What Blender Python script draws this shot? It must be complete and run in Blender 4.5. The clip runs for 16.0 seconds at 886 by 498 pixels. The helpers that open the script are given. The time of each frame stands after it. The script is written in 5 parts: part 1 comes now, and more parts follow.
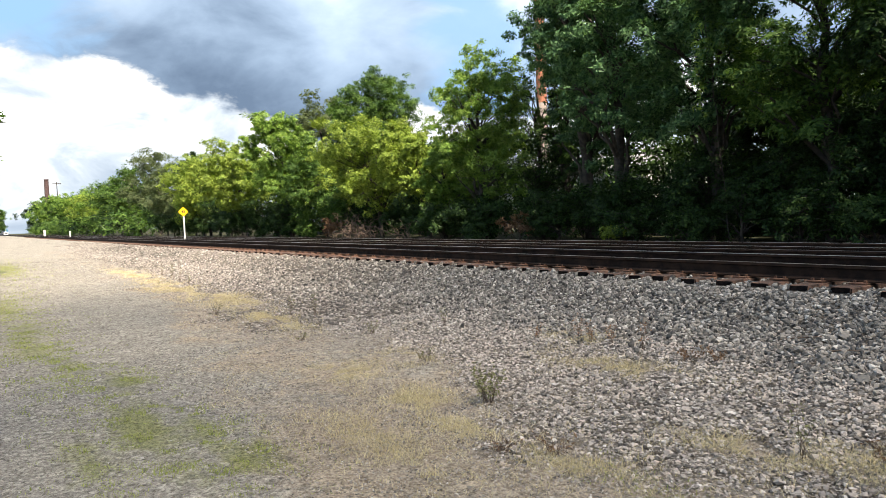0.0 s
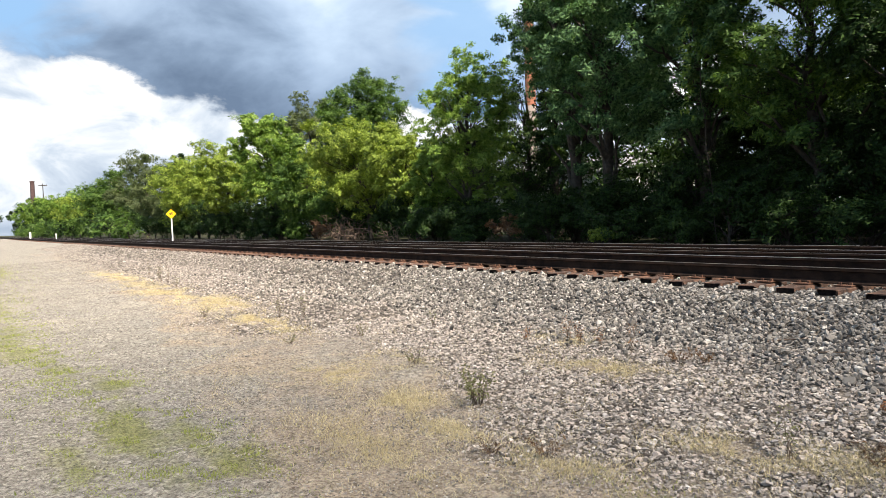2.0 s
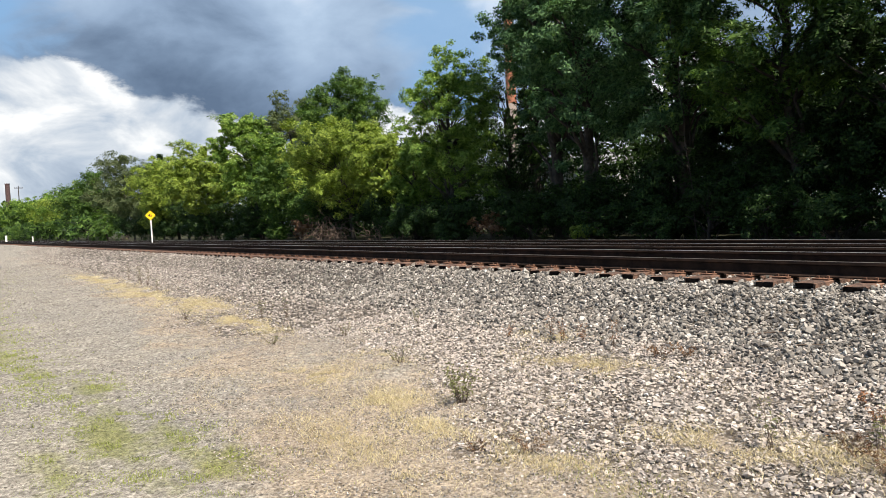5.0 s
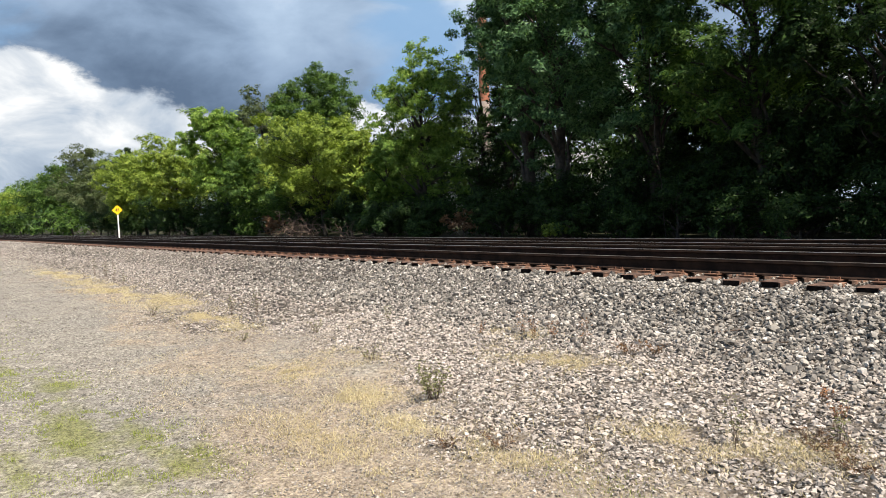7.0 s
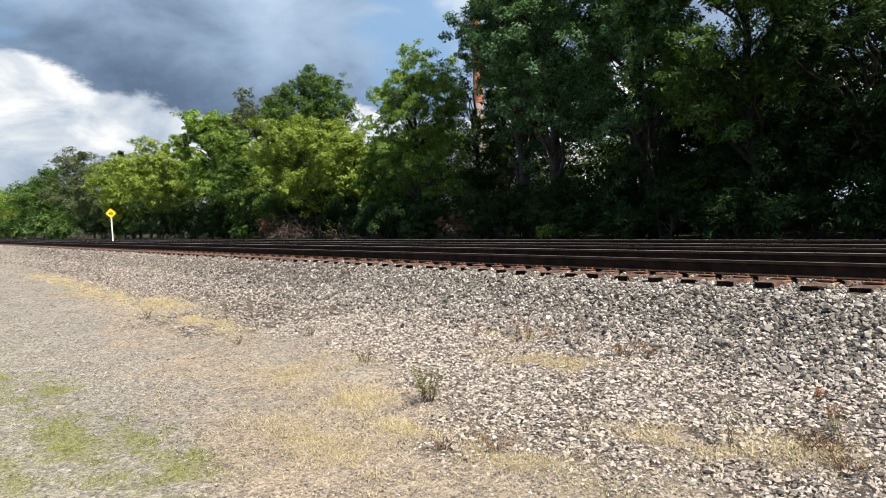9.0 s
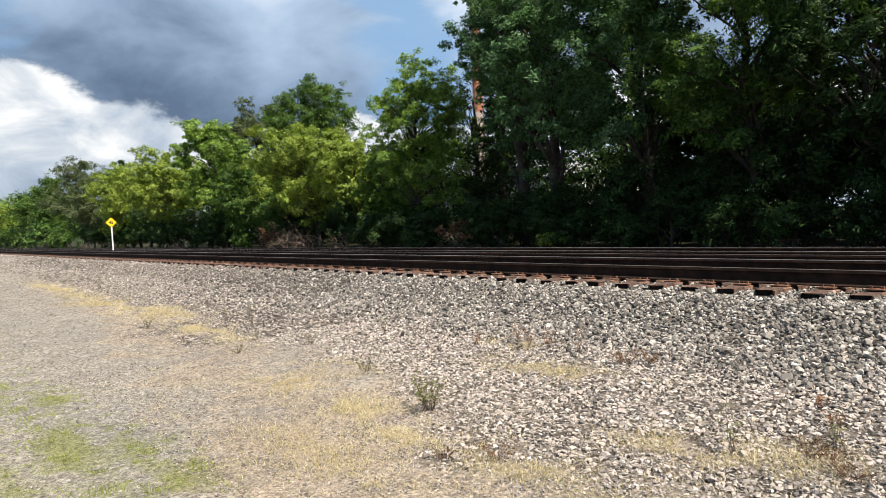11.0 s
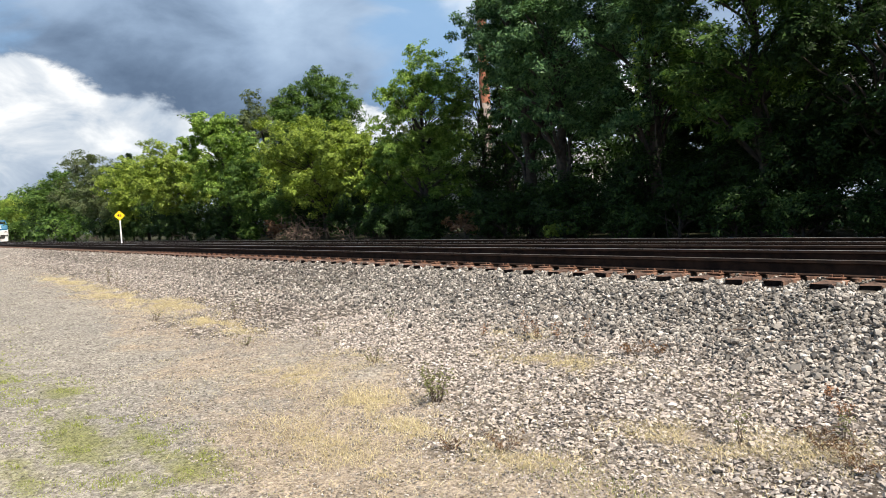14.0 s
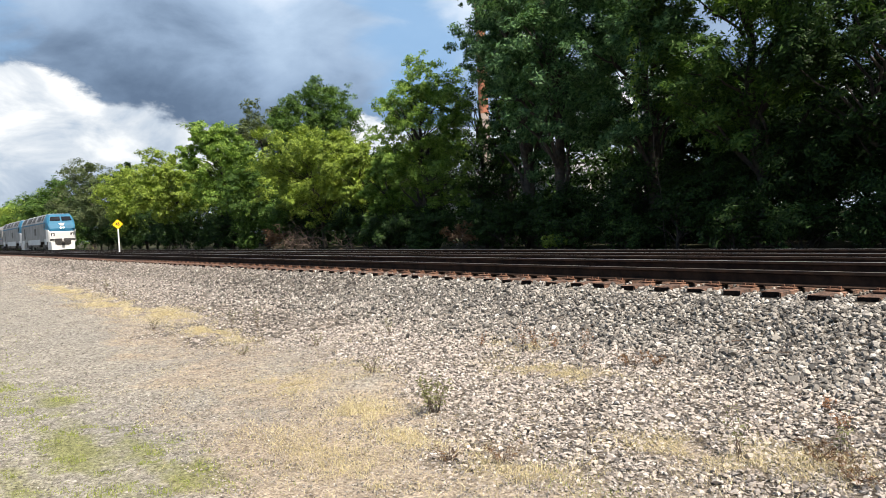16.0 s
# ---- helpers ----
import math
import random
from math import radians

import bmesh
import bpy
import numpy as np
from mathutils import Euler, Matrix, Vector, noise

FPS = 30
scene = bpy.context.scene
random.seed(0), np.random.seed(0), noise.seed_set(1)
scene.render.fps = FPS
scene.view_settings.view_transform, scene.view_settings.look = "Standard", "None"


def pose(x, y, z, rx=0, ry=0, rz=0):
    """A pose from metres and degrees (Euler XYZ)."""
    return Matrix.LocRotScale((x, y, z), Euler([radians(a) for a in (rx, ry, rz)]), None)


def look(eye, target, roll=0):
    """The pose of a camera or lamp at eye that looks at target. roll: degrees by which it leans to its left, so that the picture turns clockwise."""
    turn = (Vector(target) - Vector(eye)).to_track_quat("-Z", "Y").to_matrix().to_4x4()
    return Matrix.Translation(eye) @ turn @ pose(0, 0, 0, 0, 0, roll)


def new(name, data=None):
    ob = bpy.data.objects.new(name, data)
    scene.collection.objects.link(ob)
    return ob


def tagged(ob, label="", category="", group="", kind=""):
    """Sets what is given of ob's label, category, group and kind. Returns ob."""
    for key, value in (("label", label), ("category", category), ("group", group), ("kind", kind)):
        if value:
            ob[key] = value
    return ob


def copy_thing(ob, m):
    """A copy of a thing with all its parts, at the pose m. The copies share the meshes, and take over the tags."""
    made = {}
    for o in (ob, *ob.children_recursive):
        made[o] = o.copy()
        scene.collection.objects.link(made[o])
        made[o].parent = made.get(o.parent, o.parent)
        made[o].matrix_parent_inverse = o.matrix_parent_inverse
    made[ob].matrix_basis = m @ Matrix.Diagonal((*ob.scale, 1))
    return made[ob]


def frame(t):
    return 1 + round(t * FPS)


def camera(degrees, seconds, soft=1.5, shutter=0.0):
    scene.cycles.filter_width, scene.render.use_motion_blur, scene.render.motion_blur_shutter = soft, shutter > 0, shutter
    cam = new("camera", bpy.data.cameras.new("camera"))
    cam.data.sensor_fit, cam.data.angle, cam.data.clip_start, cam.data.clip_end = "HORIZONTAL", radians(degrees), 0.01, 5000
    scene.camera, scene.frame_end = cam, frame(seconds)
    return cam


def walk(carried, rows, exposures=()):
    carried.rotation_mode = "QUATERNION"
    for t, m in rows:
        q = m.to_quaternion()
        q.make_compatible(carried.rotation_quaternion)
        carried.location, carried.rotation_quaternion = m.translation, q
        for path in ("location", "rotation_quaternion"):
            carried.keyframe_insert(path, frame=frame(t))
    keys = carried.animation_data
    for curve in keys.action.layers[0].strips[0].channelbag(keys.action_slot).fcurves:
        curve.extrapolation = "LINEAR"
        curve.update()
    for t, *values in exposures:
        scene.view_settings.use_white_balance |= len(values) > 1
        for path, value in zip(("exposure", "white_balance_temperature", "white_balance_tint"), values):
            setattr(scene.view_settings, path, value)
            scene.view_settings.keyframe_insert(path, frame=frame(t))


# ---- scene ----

DEG = 65.0
EYE = 1.55
cam = camera(DEG, 16.0, soft=0.7)
PATH = [
    (0.0, 56.45, -2.58, 2.12), (0.5, 56.40, -2.72, 2.12), (1.0, 55.77, -2.60, 2.14), (1.5, 55.67, -2.53, 2.10),
    (2.0, 55.57, -2.41, 2.07), (2.5, 54.96, -2.79, 2.14), (3.0, 54.50, -2.91, 2.55), (5.3, 54.04, -2.55, 2.67),
    (5.5, 53.62, -2.79, 2.39), (6.0, 53.23, -2.66, 2.20), (6.5, 52.27, -2.77, 2.38), (7.0, 51.84, -2.93, 2.23),
    (7.5, 51.87, -2.85, 2.32), (8.0, 51.83, -2.94, 2.38), (8.5, 51.66, -2.84, 2.40), (9.0, 51.40, -2.78, 2.45),
    (9.2, 51.57, -2.52, 2.76), (11.3, 51.40, -2.09, 2.59), (11.5, 51.61, -2.23, 2.57), (12.0, 52.06, -2.14, 2.92),
    (12.5, 51.91, -2.11, 2.48), (13.0, 52.24, -2.21, 2.93), (13.5, 51.75, -2.69, 2.83), (14.0, 51.98, -2.75, 2.84),
    (14.5, 52.05, -2.46, 2.84), (15.0, 52.14, -2.45, 2.75), (15.5, 52.03, -2.22, 2.67), (16.0, 51.84, -1.94, 2.60),
]
EXPOSURES = [(0.0, 1.46, 7000, 9), (1.0, 1.42, 7000, 9), (2.0, 1.26, 6900, 10), (3.0, 0.96, 6750, 10), (5.5, 0.83, 6620, 9), (13.0, 0.85, 6620, 9), (16.0, 0.93, 6620, 9)]
walk(cam, [(t, pose(0, 0, EYE, 90 + p, r, y)) for t, y, p, r in PATH], EXPOSURES)

# ---- world and sun ----
SUN_AZ, SUN_EL = radians(1), radians(55)
sun_way = Vector((math.cos(SUN_EL) * math.cos(SUN_AZ), math.cos(SUN_EL) * math.sin(SUN_AZ), math.sin(SUN_EL)))
sun = new("sun", bpy.data.lights.new("sun", "SUN"))
sun.data.energy, sun.data.angle, sun.data.color = 5.0, radians(0.55), (1.0, 0.895, 0.785)
sun.matrix_world = look(sun_way * 100, (0, 0, 0))


class Nodes:
    """Short hand for building a node tree."""

    def __init__(self, tree):
        self.tree = tree
        tree.nodes.clear()

    def add(self, kind, props=None, **links):
        n = self.tree.nodes.new(kind)
        for k, v in (props or {}).items():
            if isinstance(k, int) or k in n.inputs:
                n.inputs[k].default_value = v
            else:
                setattr(n, k, v)
        for k, v in links.items():
            key = int(k[1:]) if k[0] == "i" and k[1:].isdigit() else k.replace("_", " ")
            self.tree.links.new(v, n.inputs[key])
        return n

    def math(self, op, a, b=None, c=None, clamp=False):
        n = self.tree.nodes.new("ShaderNodeMath")
        n.operation, n.use_clamp = op, clamp
        for i, v in enumerate((a, b, c)):
            if v is None:
                continue
            if isinstance(v, (int, float)):
                n.inputs[i].default_value = v
            else:
                self.tree.links.new(v, n.inputs[i])
        return n.outputs[0]

    def mix(self, fac, a, b, blend="MIX"):
        n = self.tree.nodes.new("ShaderNodeMix")
        n.data_type, n.blend_type, n.clamp_factor = "RGBA", blend, True
        for i, v in ((0, fac), (6, a), (7, b)):
            if isinstance(v, (int, float)):
                n.inputs[i].default_value = v
            elif isinstance(v, tuple):
                n.inputs[i].default_value = (*v, 1) if len(v) == 3 else v
            else:
                self.tree.links.new(v, n.inputs[i])
        return n.outputs[2]

    def step(self, v, lo, hi):
        n = self.tree.nodes.new("ShaderNodeMapRange")
        n.interpolation_type = "SMOOTHSTEP"
        flip = lo > hi
        n.inputs[1].default_value, n.inputs[2].default_value = min(lo, hi), max(lo, hi)
        if flip:
            n.inputs[3].default_value, n.inputs[4].default_value = 1.0, 0.0
        self.tree.links.new(v, n.inputs[0])
        return n.outputs[0]

    def noise(self, scale, detail=4.0, rough=0.55, vec=None):
        n = self.tree.nodes.new("ShaderNodeTexNoise")
        n.inputs["Scale"].default_value, n.inputs["Detail"].default_value = scale, detail
        n.inputs["Roughness"].default_value = rough
        if vec is not None:
            self.tree.links.new(vec, n.inputs["Vector"])
        return n.outputs["Fac"]

    def ramp(self, fac, stops):
        n = self.tree.nodes.new("ShaderNodeValToRGB")
        e = n.color_ramp.elements
        while len(e) < len(stops):
            e.new(0.5)
        for el, (p, c) in zip(e, stops):
            el.position, el.color = p, (*c, 1)
        self.tree.links.new(fac, n.inputs[0])
        return n.outputs[0]


def make_world():
    world = bpy.data.worlds.new("world")
    scene.world = world
    world.use_nodes = True
    k = Nodes(world.node_tree)
    sky = k.add("ShaderNodeTexSky", {"sky_type": "NISHITA", "sun_disc": False, "sun_elevation": SUN_EL,
                                     "sun_rotation": math.pi / 2 - SUN_AZ})
    blue = k.mix(1.0, sky.outputs[0], (0.06, 0.06, 0.06), "MULTIPLY")
    way = k.add("ShaderNodeTexCoord").outputs["Generated"]
    sep = k.add("ShaderNodeSeparateXYZ", i0=way)
    # degrees round from due west towards north, and degrees up
    az = k.math("MULTIPLY", k.math("ARCTAN2", sep.outputs[1], k.math("MULTIPLY", sep.outputs[0], -1.0)), 57.3)
    el = k.math("MULTIPLY", k.math("ARCSINE", sep.outputs[2]), 57.3)
    tall = k.add("ShaderNodeVectorMath", {"operation": "MULTIPLY", 1: (1.0, 1.0, 1.9)}, i0=way).outputs[0]
    warp = k.noise(5.0, 3.0, 0.5, tall)
    mid = k.add("ShaderNodeTexNoise", {"Scale": 5.2, "Detail": 7.0, "Roughness": 0.52, "Distortion": 0.35}, Vector=tall).outputs["Fac"]
    fine = k.add("ShaderNodeTexNoise", {"Scale": 15.0, "Detail": 8.0, "Roughness": 0.6, "Distortion": 0.25}, Vector=tall).outputs["Fac"]
    puff = k.add("ShaderNodeTexNoise", {"Scale": 8.0, "Detail": 9.0, "Roughness": 0.55, "Distortion": 0.5}, Vector=tall).outputs["Fac"]
    # top of the bright cumulus bank, in degrees, round the western and northern sky
    place = k.math("DIVIDE", k.math("ADD", az, 20.0), 100.0, clamp=True)
    top = k.ramp(place, [(p, (e / 20,) * 3) for p, e in ((0.0, 9.0), (0.22, 12.3), (0.27, 12.9), (0.33, 10.3), (0.385, 8.4), (0.45, 5.7), (0.49, 6.2), (0.517, 9.2), (0.56, 8.0), (0.66, 7.0), (0.77, 13.0), (0.84, 9.0))])
    edge = k.math("ADD", k.math("MULTIPLY", top, 20.0), k.math("ADD", k.math("MULTIPLY", k.math("SUBTRACT", fine, 0.5), 4.2), k.math("MULTIPLY", k.math("SUBTRACT", warp, 0.5), 2.0)))
    over = k.math("SUBTRACT", el, edge)
    # sheet of grey cloud, darkest just over the bank, paler towards the north and overhead
    rise = k.math("ADD", k.math("MULTIPLY", over, 0.048), k.math("MULTIPLY", k.math("SUBTRACT", mid, 0.5), 1.0))
    rise = k.math("ADD", rise, k.math("MULTIPLY", k.step(az, 22.0, 36.0), 0.16))
    rise = k.math("ADD", rise, k.math("MULTIPLY", k.step(az, 18.0, 7.0), 0.16))
    rise = k.math("ADD", rise, k.math("MULTIPLY", k.step(el, 16.0, 34.0), 0.25))
    grey = k.ramp(rise, [(0.0, (0.072, 0.107, 0.168)), (0.13, (0.112, 0.160, 0.238)), (0.30, (0.185, 0.252, 0.355)), (0.55, (0.272, 0.352, 0.465)), (0.8, (0.42, 0.48, 0.57)), (1.0, (0.24, 0.28, 0.34))])
    # blue breaks: due west above the bank, a gap in the north-west, and overhead
    ragged = k.math("MULTIPLY", k.math("SUBTRACT", puff, 0.5), 14.0)
    rift = k.math("MULTIPLY", k.step(k.math("ADD", az, ragged), 9.5, 3.5), k.step(over, -0.5, 2.0))
    gap = k.math("ABSOLUTE", k.math("SUBTRACT", k.math("ADD", az, ragged), 37.0))
    rift = k.math("MAXIMUM", rift, k.math("MULTIPLY", k.step(gap, 5.5, 1.0), 0.8))
    rift = k.math("MULTIPLY", rift, k.step(el, 40.0, 24.0))
    far = k.math("MULTIPLY", k.step(k.noise(2.2, 5.0, 0.55, way), 0.47, 0.56), k.step(el, 24.0, 40.0))
    sheet = k.mix(far, k.mix(rift, grey, (0.15, 0.265, 0.43)), blue)
    bank = k.step(over, 0.55, -0.45)
    light = k.math("ADD", k.math("MULTIPLY", k.math("SUBTRACT", puff, 0.5), 2.1), k.math("MULTIPLY", k.step(el, 2.0, 9.0), 0.34))
    white = k.ramp(k.math("ADD", light, 0.34), [(0.16, (0.20, 0.25, 0.325)), (0.42, (0.29, 0.34, 0.41)), (0.66, (0.43, 0.46, 0.50)), (0.95, (0.64, 0.645, 0.65))])
    whole = k.mix(bank, sheet, white)
    bg = k.add("ShaderNodeBackground", {"Strength": 1.0}, Color=whole)
    k.add("ShaderNodeOutputWorld", Surface=bg.outputs[0])


make_world()


# ---- materials ----
def shader(name, colour, rough=0.6, metal=0.0, bump=None, spec=0.5):
    """A node material. colour(k, pos, rnd) gives the colour socket; bump(k, pos) gives (height socket, distance)."""
    m = bpy.data.materials.new(name)
    m.use_nodes = True
    k = Nodes(m.node_tree)
    geo = k.add("ShaderNodeNewGeometry")
    pos = k.add("ShaderNodeTexCoord").outputs["Object"]
    b = k.add("ShaderNodeBsdfPrincipled", {"Metallic": metal, "Specular IOR Level": spec})
    col = colour(k, pos, geo.outputs["Random Per Island"]) if callable(colour) else None
    if col is None:
        b.inputs["Base Color"].default_value = (*colour, 1)
    else:
        m.node_tree.links.new(col, b.inputs["Base Color"])
    if callable(rough):
        m.node_tree.links.new(rough(k, pos), b.inputs["Roughness"])
    else:
        b.inputs["Roughness"].default_value = rough
    if bump:
        h, dist = bump(k, pos)
        n = k.add("ShaderNodeBump", {"Distance": dist, "Strength": 1.0}, Height=h)
        m.node_tree.links.new(n.outputs[0], b.inputs["Normal"])
    k.add("ShaderNodeOutputMaterial", Surface=b.outputs[0])
    return m


def leaf_material(name, dark, mid, light, glow=0.45, tint=(1.08, 1.12, 0.6)):
    """Leaves: colour varies leaf by leaf and clump by clump; some light passes through."""
    m = bpy.data.materials.new(name)
    m.use_nodes = True
    k = Nodes(m.node_tree)
    geo = k.add("ShaderNodeNewGeometry")
    pos = k.add("ShaderNodeTexCoord").outputs["Object"]
    v = k.math("ADD", k.math("MULTIPLY", geo.outputs["Random Per Island"], 0.55),
               k.math("MULTIPLY", k.noise(0.55, 3, 0.6, pos), 0.55))
    col = k.ramp(v, [(0.22, dark), (0.52, mid), (0.84, light)])
    b = k.add("ShaderNodeBsdfPrincipled", {"Roughness": 0.5, "Specular IOR Level": 0.15}, Base_Color=col)
    warm = k.mix(1.0, col, tint, "MULTIPLY")
    t = k.add("ShaderNodeBsdfTranslucent", Color=warm)
    mx = k.add("ShaderNodeMixShader", {0: glow}, i1=b.outputs[0], i2=t.outputs[0])
    k.add("ShaderNodeOutputMaterial", Surface=mx.outputs[0])
    return m


def two_tone(a, b, scale=3.0, lo=0.35, hi=0.65, detail=6.0):
    return lambda k, pos, rnd: k.mix(k.step(k.noise(scale, detail, 0.6, pos), lo, hi), a, b)


def bumpy(scale, dist, detail=6.0):
    return lambda k, pos: (k.noise(scale, detail, 0.65, pos), dist)


M = {}
M["leaf_yellow"] = leaf_material("leaf_yellow", (0.075, 0.118, 0.022), (0.185, 0.265, 0.045), (0.345, 0.43, 0.085), 0.32)
M["leaf_light"] = leaf_material("leaf_light", (0.055, 0.11, 0.02), (0.15, 0.255, 0.05), (0.31, 0.44, 0.105), 0.38)
M["leaf_mid"] = leaf_material("leaf_mid", (0.027, 0.064, 0.016), (0.064, 0.125, 0.029), (0.155, 0.25, 0.06), 0.38)
# Dark green lowered further, so deep shade sits in the leaf colour.
M["leaf_dark_shade"] = leaf_material("leaf_dark_shade", (0.008, 0.020, 0.007), (0.020, 0.045, 0.013), (0.062, 0.115, 0.031), 0.30)
M["leaf_blue"] = leaf_material("leaf_blue", (0.018, 0.046, 0.022), (0.066, 0.14, 0.062), (0.19, 0.33, 0.145), 0.38)
M["leaf_grey"] = leaf_material("leaf_grey", (0.05, 0.075, 0.03), (0.095, 0.125, 0.055), (0.15, 0.18, 0.09), 0.3)
M["leaf_dead"] = leaf_material("leaf_dead", (0.07, 0.040, 0.025), (0.16, 0.092, 0.055), (0.29, 0.18, 0.11), 0.3)
M["grass_dry"] = leaf_material("grass_dry", (0.32, 0.262, 0.145), (0.53, 0.46, 0.27), (0.70, 0.63, 0.42), 0.25, (1.0, 1.0, 0.85))
M["grass_green"] = leaf_material("grass_green", (0.15, 0.185, 0.045), (0.255, 0.30, 0.08), (0.38, 0.42, 0.13), 0.3, (1.0, 1.05, 0.7))
M["weed_red"] = leaf_material("weed_red", (0.18, 0.075, 0.045), (0.31, 0.15, 0.08), (0.43, 0.25, 0.14), 0.3)
M["leaf_weed"] = leaf_material("leaf_weed", (0.10, 0.11, 0.05), (0.17, 0.18, 0.085), (0.27, 0.27, 0.14), 0.3)
M["bark"] = shader("bark", two_tone((0.026, 0.021, 0.017), (0.062, 0.051, 0.041), 6.0), 0.9, bump=bumpy(14, 0.03))
M["deadwood"] = shader("deadwood", two_tone((0.065, 0.045, 0.034), (0.19, 0.135, 0.10), 4.0), 0.9)
M["twig"] = shader("twig", two_tone((0.07, 0.05, 0.036), (0.18, 0.135, 0.10), 4.0), 0.9)


def stone_colour(stops, dust, single=False):
    def colour(k, pos, rnd):
        if single:
            rnd = k.add("ShaderNodeObjectInfo").outputs["Random"]
        base = k.ramp(rnd, stops)
        d = k.step(k.noise(3.0 if single else 26, 4, 0.6, pos), 0.4, 0.75)
        return k.mix(k.math("MULTIPLY", d, 0.3), base, dust)
    return colour


GREYS = [(0.0, (0.035, 0.035, 0.036)), (0.25, (0.10, 0.097, 0.091)), (0.55, (0.185, 0.176, 0.16)), (0.76, (0.27, 0.25, 0.222)),
         (0.92, (0.37, 0.35, 0.32)), (1.0, (0.56, 0.54, 0.50))]
PALES = [(0.0, (0.075, 0.07, 0.067)), (0.20, (0.18, 0.167, 0.155)), (0.48, (0.325, 0.298, 0.272)), (0.72, (0.41, 0.362, 0.318)),
         (0.9, (0.44, 0.405, 0.37)), (1.0, (0.58, 0.555, 0.525))]
M["stone"] = shader("stone", stone_colour(GREYS, (0.24, 0.195, 0.155)), 0.88)
M["stone_pale"] = shader("stone_pale", stone_colour(PALES, (0.40, 0.32, 0.25)), 0.9)
MIDS = [(p, tuple(0.15 * a + 0.85 * b for a, b in zip(c, d))) for (p, c), (_, d) in zip(GREYS, PALES)]
M["stone_mid"] = shader("stone_mid", stone_colour(MIDS, (0.32, 0.27, 0.22)), 0.9)
GRITS = [(0.0, (0.10, 0.095, 0.09)), (0.4, (0.20, 0.19, 0.172)), (0.8, (0.32, 0.305, 0.275)), (1.0, (0.46, 0.44, 0.40))]
M["grit"] = shader("grit", stone_colour(GRITS, (0.30, 0.26, 0.21)), 0.92)
M["stone_single"] = shader("stone_single", stone_colour(MIDS, (0.34, 0.29, 0.24), True), 0.9)


def tie_colour(k, pos, rnd):
    grain = k.noise(9, 6, 0.7, pos)
    base = k.mix(k.step(grain, 0.35, 0.7), (0.03, 0.02, 0.016), (0.16, 0.09, 0.062))
    return k.mix(k.step(k.noise(2.2, 3, 0.6, pos), 0.45, 0.65), base, (0.24, 0.135, 0.092))


M["tie_wood"] = shader("tie_wood", tie_colour, 0.9, bump=bumpy(35, 0.012))
# Black creosoted end grain, darkened further for the shade on the end faces.
M["tie_end_shaded"] = shader("tie_end_shaded", two_tone((0.006, 0.005, 0.005), (0.022, 0.015, 0.012), 12.0), 0.95, bump=bumpy(40, 0.01), spec=0.1)
M["rail_rust"] = shader("rail_rust", two_tone((0.014, 0.009, 0.007), (0.034, 0.020, 0.014), 5.0), 0.95, 0.0, bump=bumpy(40, 0.003), spec=0.15)
M["rail_top"] = shader("rail_top", two_tone((0.48, 0.46, 0.44), (0.64, 0.62, 0.60), 3.0), 0.5, 1.0)
M["rail_dull"] = shader("rail_dull", two_tone((0.20, 0.17, 0.15), (0.30, 0.27, 0.25), 3.0), 0.45, 0.8)
M["plate_rust"] = shader("plate_rust", two_tone((0.09, 0.045, 0.028), (0.20, 0.10, 0.06), 9.0), 0.85, 0.2)


